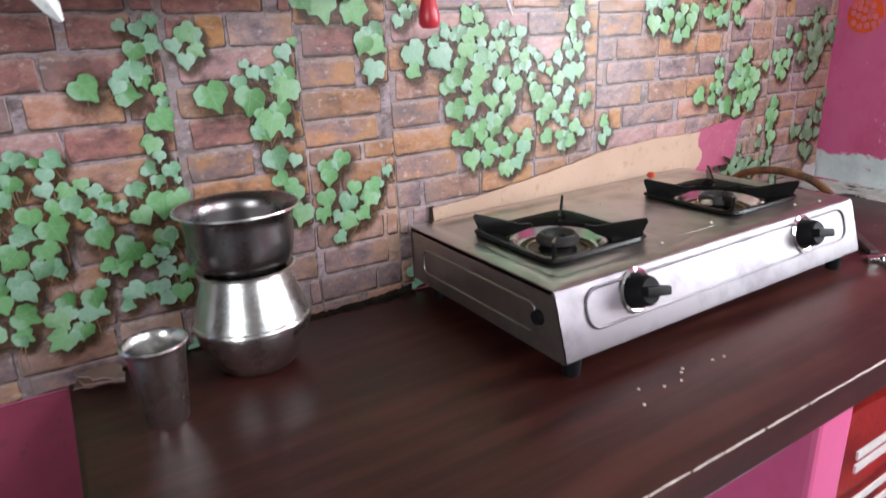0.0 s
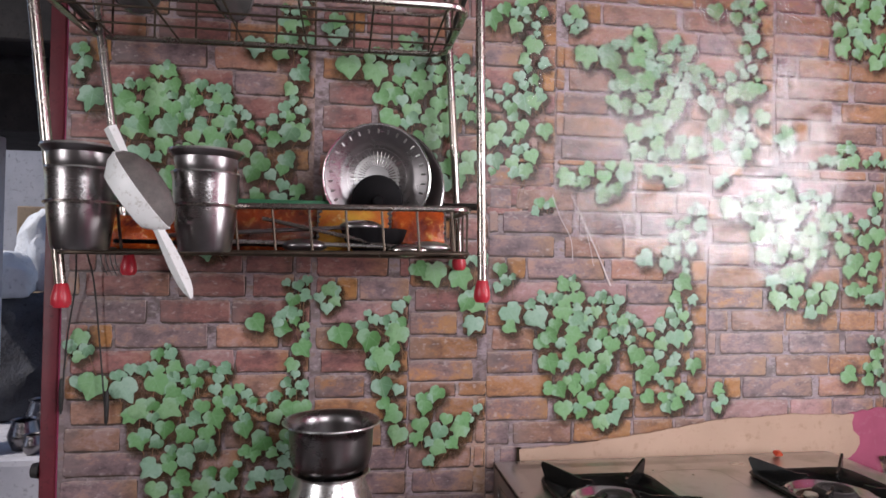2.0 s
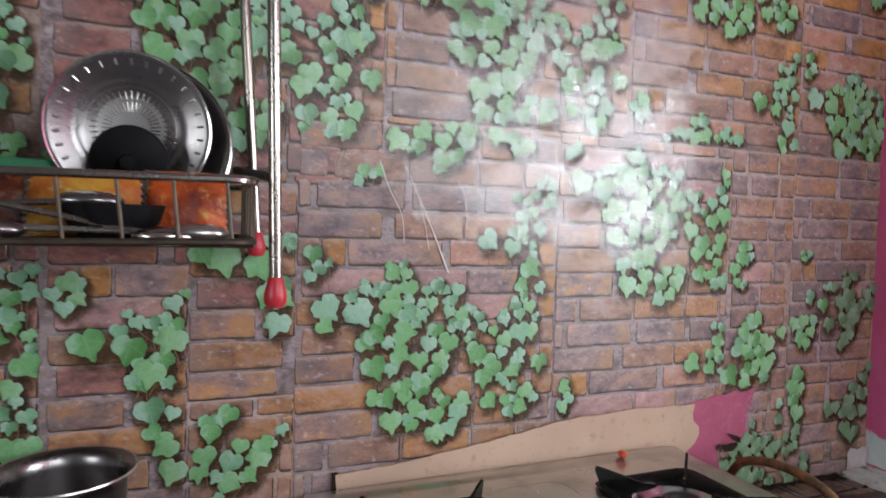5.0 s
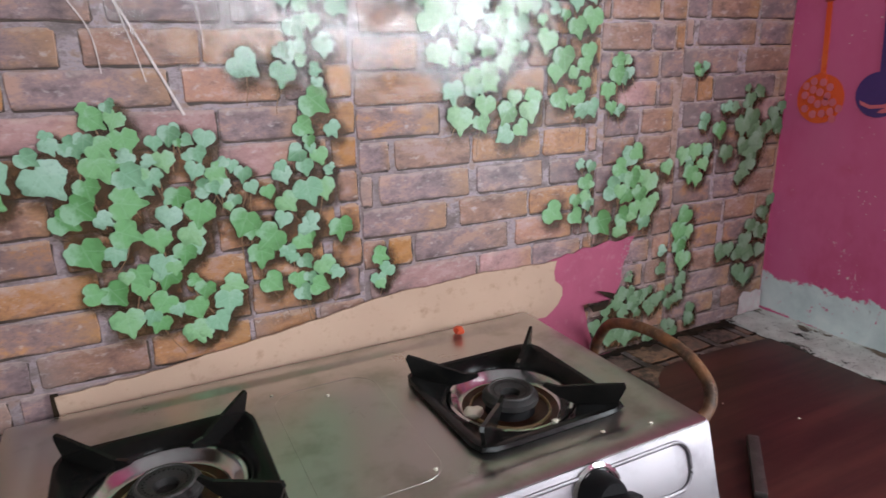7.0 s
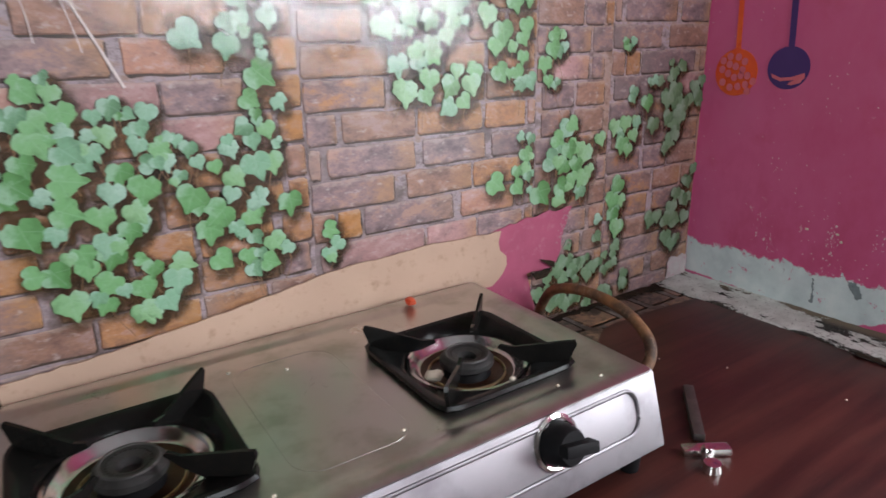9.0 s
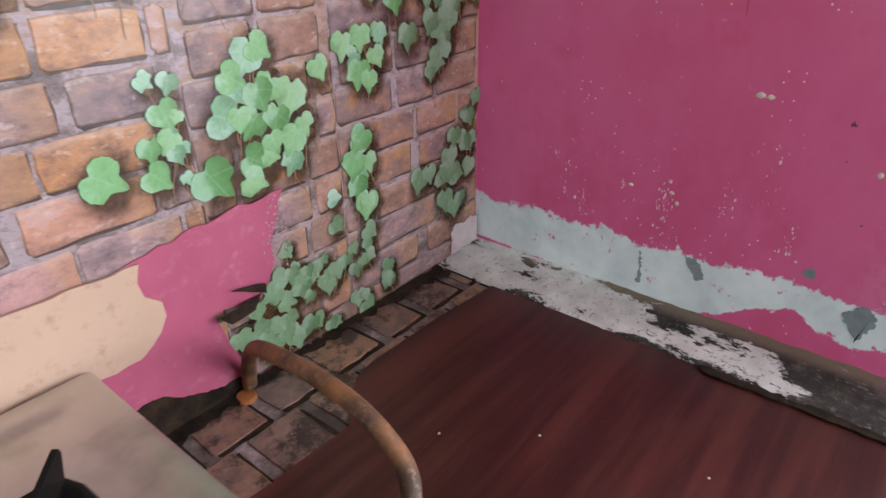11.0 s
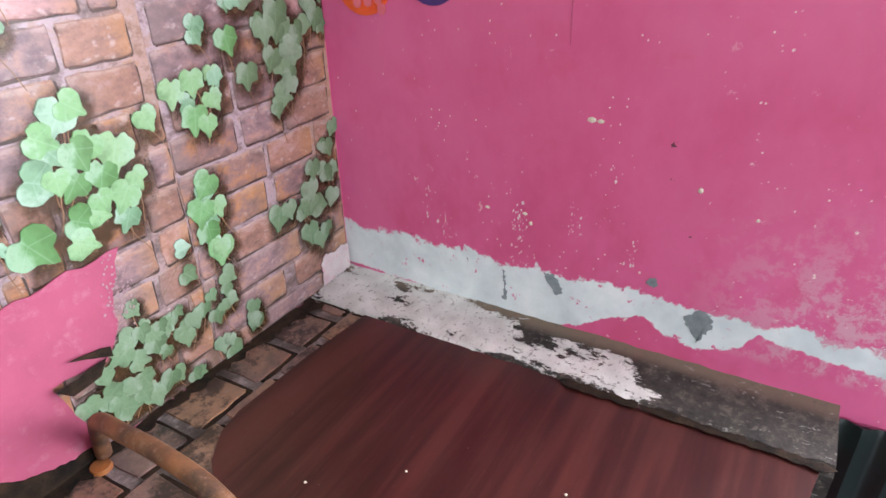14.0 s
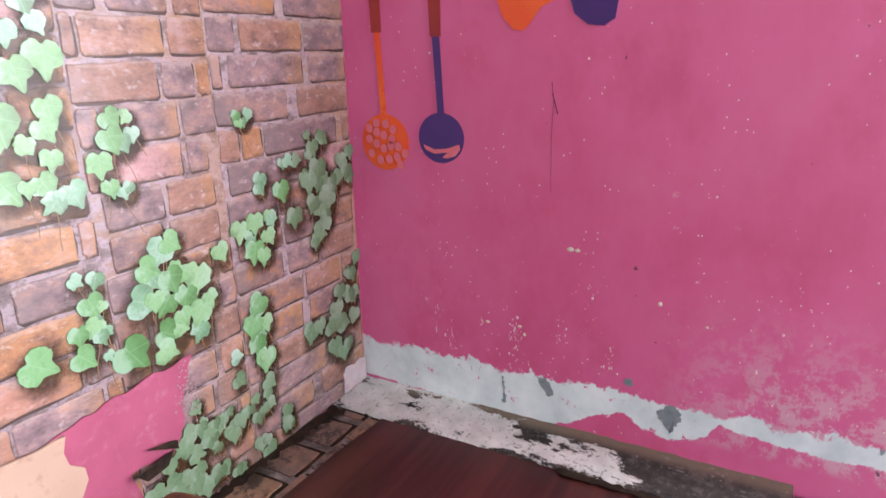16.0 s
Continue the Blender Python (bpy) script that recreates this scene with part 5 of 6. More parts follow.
blob("tomato_scrap", (-0.715, -0.048, 0.976), 0.009, TOMATO, "small scrap of red tomato on the stove top", "food scrap", 0.7, 2)
blob("food_scrap", (-0.801, -0.245, 0.974), 0.011, CRUMB, "dried pale food scrap stuck on the pan support", "food scrap", 0.5, 3)
blob("food_scrap", (-0.733, -0.302, 0.9765), 0.0042, CRUMB, "white crumb on the black pan support", "food scrap", 0.6, 4)
for k, (x, y) in enumerate([(-0.70, -0.34), (-0.60, -0.27), (-0.645, -0.352), (-0.88, -0.31), (-0.93, -0.12), (-0.99, -0.09), (-1.02, -0.33)]):
    blob("crumb", (x, y, 0.9726 if y > -0.335 else 0.976), 0.0026, CRUMB, "tiny pale crumb on the steel stove top", "crumb", 0.6, 10 + k, "crumbs on the stove")
for k, (x, y) in enumerate([(-1.124, -0.457), (-1.115, -0.452), (-1.065, -0.46), (-1.045, -0.463), (-1.198, -0.453), (-1.168, -0.467), (-1.219, -0.48), (-1.14, -0.47), (-0.30, -0.30), (-0.25, -0.45), (-0.36, -0.22)]):
    blob("crumb", (x, y, 0.853), 0.0023 if k < 8 else 0.0015, CRUMB, "pale crumb on the dark counter top", "crumb", 0.6, 30 + k, "crumbs on the counter")

# hose from the wall to the stove
hose = smooth_line([(-0.437, -0.016, 0.862), (-0.441, -0.030, 0.900), (-0.454, -0.070, 0.945), (-0.466, -0.130, 0.970), (-0.469, -0.190, 0.976), (-0.471, -0.245, 0.968), (-0.478, -0.288, 0.945), (-0.505, -0.307, 0.923), (-0.550, -0.307, 0.916)], 8)
hose_ob = thing("gas_hose", "worn orange rubber gas hose looping from wall to stove", "hose", at=(-0.445, -0.02, 0.853))
bm = tube(hose, 0.0082, 14)
bm.transform(Matrix.Translation((0.445, 0.02, -0.853)))
part("hose", bm, HOSE, hose_ob)
bm = tube([(-0.556, -0.307, 0.916), (-0.538, -0.3068, 0.919)], 0.0108, 14)
bm.transform(Matrix.Translation((0.445, 0.02, -0.853)))
part("clamp", bm, STEEL_WIRE, hose_ob, "steel hose clamp")
bm = lathe([(0.0, 0.006), (0.0100, 0.005), (0.0112, 0.002), (0.0115, 0.0)], 18, (-0.447, -0.022, 0.8515))
bm.transform(Matrix.Translation((0.445, 0.02, -0.853)))
part("collar", bm, surface("rusty_iron", (0.35, 0.12, 0.02), (0.12, 0.05, 0.02), 40, 0.7), hose_ob, "rusty orange collar")


def lighter():
    root = thing("gas_lighter", "steel gas lighter lying on the dark counter", "gas lighter", at=(-0.5, -0.4, 0.853))
    off = Matrix.Translation((0.5, 0.4, -0.853))

    def put(name, bm, material):
        bm.transform(off)
        return part(name, bm, material, root)

    d = Vector((0.094, 0.085, 0)).normalized()
    bar = box(-0.063, 0.063, -0.0075, 0.0075, 0.0, 0.012, 0.003)
    bar.transform(Matrix.Translation((-0.455, -0.350, 0.8535)) @ Matrix.Rotation(math.atan2(d.y, d.x), 4, "Z"))
    put("barrel", bar, surface("dull_dark_steel", (0.10, 0.085, 0.08), (0.16, 0.135, 0.13), 30, 0.45, metal=0.8))
    cross = box(-0.030, 0.030, -0.0085, 0.0085, 0.0, 0.011, 0.004)
    cross.transform(Matrix.Translation((-0.515, -0.411, 0.8535)) @ Matrix.Rotation(radians(-32), 4, "Z"))
    put("head", cross, CHROME)
    put("screw", lathe([(0.0, 0.016), (0.006, 0.015), (0.008, 0.011), (0.009, 0.0)], 16, (-0.520, -0.416, 0.8535)), CHROME)
    put("trigger", lathe([(0.0, 0.011), (0.010, 0.010), (0.012, 0.0)], 18, (-0.536, -0.434, 0.8535)), CHROME)


lighter()


# ---- vessels ----
def turned(name, profile, at, material, label, category, bits=(), group=""):
    root = thing(name, label, category, group, at=at)
    part("body", lathe(profile, 48), material, root)
    for bit, prof, m, lab in bits:
        part(bit, lathe(prof, 48), m, root, lab)
    return root


POT = [(0.0, 0.002), (0.040, 0.0), (0.052, 0.006), (0.064, 0.025), (0.074, 0.050), (0.0785, 0.068), (0.0795, 0.076), (0.0765, 0.084), (0.066, 0.115), (0.058, 0.140), (0.0565, 0.146), (0.066, 0.152), (0.064, 0.1535), (0.054, 0.146), (0.056, 0.138), (0.064, 0.113)]
POT = [(r * 0.98, z * 0.94) for r, z in POT]
turned("water_pot", POT, (-1.560, -0.098, 0.853), STEEL_POT, "round-bellied spun steel water pot on the counter", "water pot",
       [("waist_band", [(0.0772, 0.0690), (0.0787, 0.0710), (0.0782, 0.0743), (0.0762, 0.0762)], STEEL_POT, "")])
BOWL = [(0.0, 0.0), (0.052, 0.0), (0.062, 0.004), (0.0680, 0.012), (0.0712, 0.024), (0.0730, 0.042), (0.0732, 0.060), (0.0745, 0.069), (0.0790, 0.0755), (0.0845, 0.0785), (0.0835, 0.080), (0.0775, 0.0765), (0.0722, 0.068), (0.0712, 0.058), (0.0695, 0.024), (0.060, 0.006), (0.0, 0.004)]
BOWL = [(r * 0.93, z) for r, z in BOWL]
turned("cooking_bowl", BOWL, (-1.560, -0.098, 0.9975), STEEL_DARK, "dark polished steel bowl stacked on the water pot", "bowl",
       [("rolled_rim", [(0.0776, 0.0775), (0.0800, 0.079), (0.0790, 0.0812), (0.0768, 0.080)], STEEL_POT, "")])
CUP = [(0.0, 0.0), (0.024, 0.0), (0.0262, 0.003), (0.0362, 0.094), (0.0385, 0.100), (0.0405, 0.102), (0.0395, 0.1035), (0.036, 0.100), (0.0348, 0.093), (0.0248, 0.005), (0.0, 0.004)]
CUP = [(r * 0.90, z) for r, z in CUP]
turned("tumbler", CUP, (-1.692, -0.176, 0.853), STEEL_POT, "small steel tumbler standing on the dark counter", "tumbler",
       [("rim", [(0.0356, 0.1015), (0.0374, 0.1025), (0.0360, 0.1045), (0.0342, 0.103)], STEEL_POT, "")])
scrap = bmesh.new()
for k in range(3):
    o = ragged([(-1.785 + 0.012 * k, -0.03 - 0.006 * k), (-1.725, -0.045 - 0.008 * k), (-1.73, -0.012), (-1.78, -0.008)], rng, 0.005, 0.01)
    join(scrap, slab(o, 0.002, on_top(0.8535 + 0.006 * k)))
tagged(part("paper_scrap", scrap, BRICK["t"], smooth=False), "crumpled paper scrap in the counter corner", "paper scrap")


# ---- wall rack ----
def dish_rack():
    root = thing("dish_rack", "two-tier chromed wire dish rack with red leg caps", "dish rack", at=(-1.63, -0.14, 1.28))
    off = Matrix.Translation((1.63, 0.14, -1.28))

    def put(name, bm, material, label=""):
        bm.transform(off)
        return part(name, bm, material, root, label)

    legs = [((-1.922, -0.235, 1.295), (-1.978, -0.255, 1.86)), ((-1.338, -0.228, 1.305), (-1.352, -0.238, 1.86)),
            ((-1.893, -0.06, 1.335), (-1.965, -0.06, 1.86)), ((-1.339, -0.03, 1.350), (-1.372, -0.035, 1.86))]
    for a, b in legs:
        put("post", tube([a, b], 0.0072, 12), STEEL_WIRE)
        d = (Vector(b) - Vector(a)).normalized()
        cap = lathe([(0.0, -0.024), (0.009, -0.023), (0.0125, -0.018), (0.0125, -0.008), (0.0085, 0.008), (0.0075, 0.010)], 16)
        cap.transform(Matrix.Translation(a))
        put("cap", cap, RED, "red plastic leg cap")
    for z, top_z, x0, x1 in ((1.348, 1.412, -1.925, -1.362), (1.706, 1.775, -1.962, -1.372)):
        y0, y1 = -0.262, -0.045
        for name, zz, r in (("top_rail", top_z, 0.0046), ("bottom_rail", z, 0.0034)):
            loop = [(x, y, zz + (0.006 if x > -1.5 else 0.0)) for x, y in rounded_rect(x0, x1, y0, y1, 0.03, 5)]
            put(name, tube(loop, r if z < 1.5 else (0.0034 if name == "top_rail" else 0.0052), 8, True), STEEL_WIRE if name == "top_rail" or z > 1.5 else RUSTY)
        n, cross, along = (10, 10, 6) if z < 1.5 else (8, 5, 3)
        for i in range(n + 1):
            x = x0 + 0.03 + (x1 - x0 - 0.06) * i / n
            put("front_wire", tube([(x, y0, top_z + 0.003), (x + 0.006, y0 + 0.003, z + 0.003)], 0.0020, 6), RUSTY)
            put("back_wire", tube([(x, y1, top_z + 0.003), (x, y1, z + 0.003)], 0.0020, 6), RUSTY)
        for i in range(cross + 1):
            x = x0 + 0.03 + (x1 - x0 - 0.06) * i / cross
            put("floor_wire", tube([(x, y0, z + 0.002), (x, y1, z + 0.002)], 0.0017, 6), RUSTY)
        for i in range(1, along):
            y = y0 + (y1 - y0) * i / along
            put("long_wire", tube([(x0, y, z), (x1, y, z)], 0.0019, 6), RUSTY)
            for x in (x0, x1):
                put("end_wire", tube([(x, y, top_z + (0.006 if x > -1.5 else 0)), (x, y, z)], 0.0018, 6), RUSTY)
    for x, y in ((-1.872, -0.305), (-1.722, -0.305)):
        ring = [(x + 0.041 * math.cos(2 * math.pi * i / 36), y + 0.041 * math.sin(2 * math.pi * i / 36), 1.4085) for i in range(36)]
        put("cup_ring", tube(ring, 0.0022, 6, True), STEEL_WIRE)
    # arms to the wall
    for a, b in (((-1.345, -0.225, 1.425), (-1.365, -0.004, 1.445)), ((-1.95, -0.24, 1.72), (-1.96, -0.004, 1.72)), ((-1.352, -0.235, 1.80), (-1.37, -0.004, 1.72))):
        put("bracket", tube([a, b], 0.0055, 8), IRON)
    return root


dish_rack()
GLASS = [(0.0, 0.0), (0.0305, 0.0), (0.033, 0.004), (0.0385, 0.045), (0.0405, 0.088), (0.0405, 0.092), (0.0425, 0.100), (0.0415, 0.101), (0.039, 0.092), (0.037, 0.05), (0.031, 0.006), (0.0, 0.005)]
INNER = [(0.0, 0.0), (0.034, 0.0), (0.038, 0.012), (0.0392, 0.016), (0.0398, 0.026), (0.0465, 0.032), (0.0470, 0.0335), (0.046, 0.035), (0.0385, 0.029), (0.037, 0.012), (0.0, 0.008)]
for k, (x, big) in enumerate(((-1.872, 1.0), (-1.722, 1.0))):
    turned("steel_tumbler", GLASS, (x, -0.305, 1.3500), STEEL_DARK, "steel tumbler hanging in a ring of the rack", "tumbler", [("rolled_rim", [(0.0405, 0.0985), (0.0432, 0.1), (0.0425, 0.1022), (0.0405, 0.1015)], STEEL_POT, "bright rolled rim")], "tumblers in the rack")
    turned("steel_tumbler", INNER, (x, -0.305, 1.4440), STEEL_DARK, "steel tumbler nested inside another on the rack", "tumbler", [("rolled_rim", [(0.0450, 0.0325), (0.0480, 0.0335), (0.0472, 0.0362), (0.0448, 0.0355)], STEEL_POT, "bright rolled rim")], "tumblers in the rack")


def white_ladle():
    root = thing("strainer_ladle", "white plastic ladle with a mesh bowl hanging on the rack", "ladle", at=(-1.77, -0.372, 1.30))
    off = Matrix.Translation((1.77, 0.372, -1.30))
    a, b = Vector((-1.824, -0.352, 1.498)), Vector((-1.722, -0.368, 1.294))
    handle = bmesh.new()
    axis = (b - a)
    d, w = axis.normalized(), Vector((axis.z, 0, -axis.x)).normalized()
    pts = []
    for i in range(23):
        t = i / 22
        half = 0.0075 if t < 0.1 else 0.0065 if t < 0.62 else 0.0060 + 0.0028 * math.sin((t - 0.62) / 0.38 * math.pi)
        pts.append((a + axis * t, half * math.sqrt(min(1.0, max(0.08, (1.0 - t) / 0.06)))))
    prev = None
    for c, h in pts:
        ring = [handle.verts.new(c - w * h), handle.verts.new(c + Vector((0, -0.006, 0))), handle.verts.new(c + w * h), handle.verts.new(c + Vector((0, 0.002, 0)))]
        if prev:
            for k in range(4):
                handle.faces.new((prev[k], prev[(k + 1) % 4], ring[(k + 1) % 4], ring[k]))
        else:
            handle.faces.new(ring)
        prev = ring
    handle.faces.new(prev[::-1])
    bmesh.ops.recalc_face_normals(handle, faces=handle.faces[:])
    handle.transform(off)
    part("handle", handle, WHITE, root)
    up = 1 if w.z > 0 else -1
    place = off @ Matrix.Translation((-1.790, -0.362, 1.417)) @ Matrix(((d.x, 0, w.x * up, 0), (0, 0.42, 0, 0), (d.z, 0, w.z * up, 0), (0, 0, 0, 1))) @ Matrix.Rotation(radians(-9), 4, "Y")
    band = lathe([(0.024, -0.016), (0.038, -0.016), (0.051, -0.003), (0.056, 0.009), (0.052, 0.010), (0.045, -0.003)], 40, closed=True)
    band.transform(place)
    bmesh.ops.recalc_face_normals(band, faces=band.faces[:])
    part("rim", band, WHITE, root, "white plastic rim")
    bowl = lathe([(0.054, 0.009), (0.051, 0.018), (0.040, 0.028), (0.022, 0.034), (0.0, 0.036)], 32)
    bowl.transform(place)
    bmesh.ops.recalc_face_normals(bowl, faces=bowl.faces[:])
    part("bowl", bowl, surface("grey_mesh", (0.09, 0.08, 0.075), (0.15, 0.13, 0.12), 60, 0.5, grain=0.5), root, "grey mesh strainer bowl")


white_ladle()


def plate(name, at, r, tilt, material, label, ribs):
    root = thing(name, label, "plate", "plates in the rack", at=at)
    m = Matrix.Rotation(radians(90 + tilt), 4, "X")
    prof = [(0.0, 0.0), (0.30, 0.0), (0.55, 0.0), (0.60, 0.03), (0.64, 0.03), (0.72, 0.05), (0.93, 0.17), (0.98, 0.18), (1.0, 0.175), (0.985, 0.155), (0.72, 0.02), (0.0, -0.02)]
    b = lathe([(p * r, q * r) for p, q in prof], 64)
    b.transform(m)
    # ribbed plate: dark slope and brighter centre put its reflections into the steel colour
    part("dish", b, STEEL_DARK if ribs else material, root)
    if ribs:
        c = lathe([(0.0, 0.004 * r), (0.53 * r, 0.004 * r), (0.56 * r, 0.012 * r), (0.575 * r, 0.002 * r)], 64)
        c.transform(m)
        part("centre", c, material, root, "stamped centre, toned brighter for its reflection")
    e = lathe([(0.975 * r, 0.178 * r), (1.0 * r, 0.19 * r), (1.01 * r, 0.175 * r), (0.99 * r, 0.165 * r)], 64, closed=True)
    e.transform(m)
    part("rim", e, CHROME, root)
    if ribs:
        for ring, n, a, c in ((0.30, 40, 0.23, 0.36), (0.45, 40, 0.40, 0.50)):
            bm = bmesh.new()
            for k in range(n):
                t = 2 * math.pi * k / n
                tube([(a * r * math.cos(t), a * r * math.sin(t), 0.006 * r), (c * r * math.cos(t), c * r * math.sin(t), 0.006 * r)], 0.010 * r, 5, bm=bm)
            bm.transform(m)
            part("ray_ring", bm, CHROME, root)["kind"] = "stuff"
        for k in range(30):
            t = 2 * math.pi * (k + 0.5) / 30
            bm = tube([(0.83 * r * math.cos(t), 0.83 * r * math.sin(t), 0.118 * r), (0.90 * r * math.cos(t), 0.90 * r * math.sin(t), 0.158 * r)], 0.020 * r, 6)
            bm.transform(m)
            part("flute", bm, STEEL_PLATE, root)
    return root


plate("steel_plate", (-1.492, -0.085, 1.482), 0.090, 4, STEEL_PLATE, "fluted steel plate standing upright in the rack", True)
plate("dark_plate", (-1.478, -0.062, 1.468), 0.102, 10, STEEL_DARK, "dark steel plate standing behind the fluted one", False)
half = thing("black_pan_lid", "black round lid standing in the rack", "lid", at=(-1.492, -0.112, 1.398))
bm = lathe([(0.0, 0.012), (0.026, 0.011), (0.040, 0.006), (0.0425, 0.0), (0.040, -0.002), (0.0, -0.002)], 40)
bm.transform(Matrix.Translation((0, 0, 0.043)) @ Matrix.Rotation(radians(98), 4, "X"))
part("disc", bm, BLACK, half)
bm = lathe([(0.0, 0.022), (0.008, 0.021), (0.009, 0.012), (0.006, 0.0)], 14)
bm.transform(Matrix.Translation((0, -0.010, 0.043)) @ Matrix.Rotation(radians(98), 4, "X"))
part("lid_knob", bm, BLACK, half)


def packet(x0, x1, y, z0, z1, material, label, seed, lean=0.02):
    """A puffed foil packet with crimped ends."""
    g = random.Random(seed)
    bm = bmesh.new()
    nx, nz = 12, 8
    grid = {}
    for s in (1, -1):
        for i in range(nx + 1):
            for j in range(nz + 1):
                a, c = i / nx, j / nz
                puff = 0.014 * (math.sin(math.pi * a) ** 0.5) * (math.sin(math.pi * c) ** 0.6) + (g.uniform(-0.002, 0.002) if 0 < i < nx and 0 < j < nz else 0)
                key = (i, j, s if 0 < i < nx and 0 < j < nz else 0)
                if key not in grid:
                    grid[key] = bm.verts.new((x0 + (x1 - x0) * a, y + lean * c - s * puff, z0 + (z1 - z0) * c + (g.uniform(-0.001, 0.001) if j in (0, nz) else 0)))
    at = lambda i, j, s: grid[(i, j, s if 0 < i < nx and 0 < j < nz else 0)]
    for s in (1, -1):
        for i in range(nx):
            for j in range(nz):
                q = [at(i, j, s), at(i + 1, j, s), at(i + 1, j + 1, s), at(i, j + 1, s)]
                bm.faces.new(q if s == 1 else q[::-1])
    root = thing("snack_packet", label, "snack packet", "packets in the rack", at=((x0 + x1) / 2, y, z0))
    back = Matrix.Translation((-(x0 + x1) / 2, -y, -z0))
    bm.transform(back)
    part("pouch", bm, material, root)
    for x in (x0, x1 - 0.008):
        seal = bmesh.new()
        rows = [[seal.verts.new((x + dx, y + lean * k / 18 + dy + (0.0008 if k % 2 else -0.0008), z0 + (z1 - z0) * k / 18)) for dx, dy in ((-0.002, -0.001), (0.010, -0.001), (0.010, 0.001), (-0.002, 0.001))] for k in range(19)]
        for p, q in zip(rows, rows[1:]):
            for k in range(4):
                seal.faces.new((p[k], p[(k + 1) % 4], q[(k + 1) % 4], q[k]))
        seal.faces.new(rows[0][::-1])
        seal.faces.new(rows[-1])
        seal.transform(back)
        part("crimped_seal", seal, STEEL_WIRE, root, "crimped foil seal", smooth=False)
    return root


packet(-1.90, -1.75, -0.17, 1.354, 1.405, PACK3, "orange foil snack packet lying in the wire rack", 1)
packet(-1.745, -1.575, -0.155, 1.354, 1.422, PACK, "orange and red snack packet in the wire rack", 2)
packet(-1.585, -1.475, -0.175, 1.354, 1.424, PACK2, "yellow snack packet in the wire rack", 3)
packet(-1.472, -1.385, -0.165, 1.354, 1.430, PACK3, "bright orange snack packet in the wire rack", 4)
for k, (a, b, m) in enumerate([((-1.80, -0.235, 1.372), (-1.52, -0.215, 1.392), STEEL_DARK), ((-1.70, -0.245, 1.366), (-1.42, -0.235, 1.362), STEEL_POT), ((-1.86, -0.225, 1.364), (-1.60, -0.24, 1.362), BLACK), ((-1.66, -0.232, 1.40), (-1.45, -0.24, 1.358), STEEL_WIRE)]):
    sp = thing("spoon", "steel serving spoon lying in the wire rack" if m is not BLACK else "spoon with a black handle in the rack", "spoon", "spoons in the rack", at=a)
    bm = tube([(0, 0, 0), tuple(Vector(b) - Vector(a))], 0.0032, 8)
    part("handle", bm, m, sp)
    bm = bmesh.new()
    bmesh.ops.create_uvsphere(bm, u_segments=16, v_segments=10, radius=1)
    bm.transform(Matrix.Translation(Vector(b) - Vector(a)) @ Matrix.Diagonal((0.032, 0.019, 0.010, 1)))
    part("spoon_bowl", bm, m if m is not BLACK else STEEL_DARK, sp)
kn = thing("black_bowl", "black shallow bowl lying in the wire rack", "bowl", at=(-1.50, -0.20, 1.353))
part("body", lathe([(0.0, 0.0), (0.028, 0.0), (0.044, 0.018), (0.050, 0.036), (0.048, 0.0365), (0.040, 0.018), (0.0, 0.004)], 32), BLACK, kn)
for x, r, turn in ((-1.875, 0.058, 62), (-1.735, 0.062, 68)):
    up = thing("standing_dish", "dark steel dish standing on edge in the upper rack tier", "dish", "dishes in the upper rack", at=(x, -0.16, 1.709 + r))
    m = Matrix.Rotation(radians(turn), 4, "Z") @ Matrix.Rotation(radians(97), 4, "X")
    bm = lathe([(0.0, 0.0), (r * 0.6, 0.0), (r * 0.80, 0.008), (r * 0.97, 0.017), (r, 0.016), (r * 0.82, 0.004), (r * 0.6, -0.002), (0.0, -0.002)], 40)
    bm.transform(m)
    part("dish", bm, DULL_DISH, up)
    bm = lathe([(r * 0.97, 0.016), (r * 1.0, 0.019), (r * 1.015, 0.016), (r, 0.014)], 40, closed=True)
    bm.transform(m)
    part("rim", bm, STEEL_DARK, up)
tr = thing("green_tray", "green plastic tray edge behind the packets", "tray", at=(-1.65, -0.07, 1.353))
part("tray", box(-0.21, 0.13, -0.012, 0.008, 0.0, 0.088, 0.004), GREEN, tr)

ln = thing("rack_liner", "grimy brown board lining the rack floor", "liner", at=(-1.64, -0.15, 1.3515))
part("board", box(-0.275, 0.265, -0.10, 0.095, 0.0, 0.002), surface("grimy_board", (0.06, 0.035, 0.02), (0.12, 0.07, 0.04), 18, 0.8), ln, smooth=False)
def hanging_fork():
    root = thing("fork", "steel fork with thin tines hanging below the rack", "fork", at=(-1.860, -0.245, 1.322))
    part("shank", tube([(-0.012, 0.0, 0.055), (-0.004, 0.0, 0.032)], 0.0024, 8), STEEL_DARK, root)
    bm = box(-0.012, 0.010, -0.0012, 0.0012, 0.024, 0.033, 0.001)
    part("neck", bm, STEEL_DARK, root)
    for k in range(4):
        x = -0.010 + 0.006 * k
        part("tine", tube(smooth_line([(x, 0.0, 0.025), (x + 0.003, -0.002, 0.010), (x + 0.010, -0.001, -0.006)], 4), 0.0011, 6, r_end=0.0006), STEEL_DARK, root)


hanging_fork()
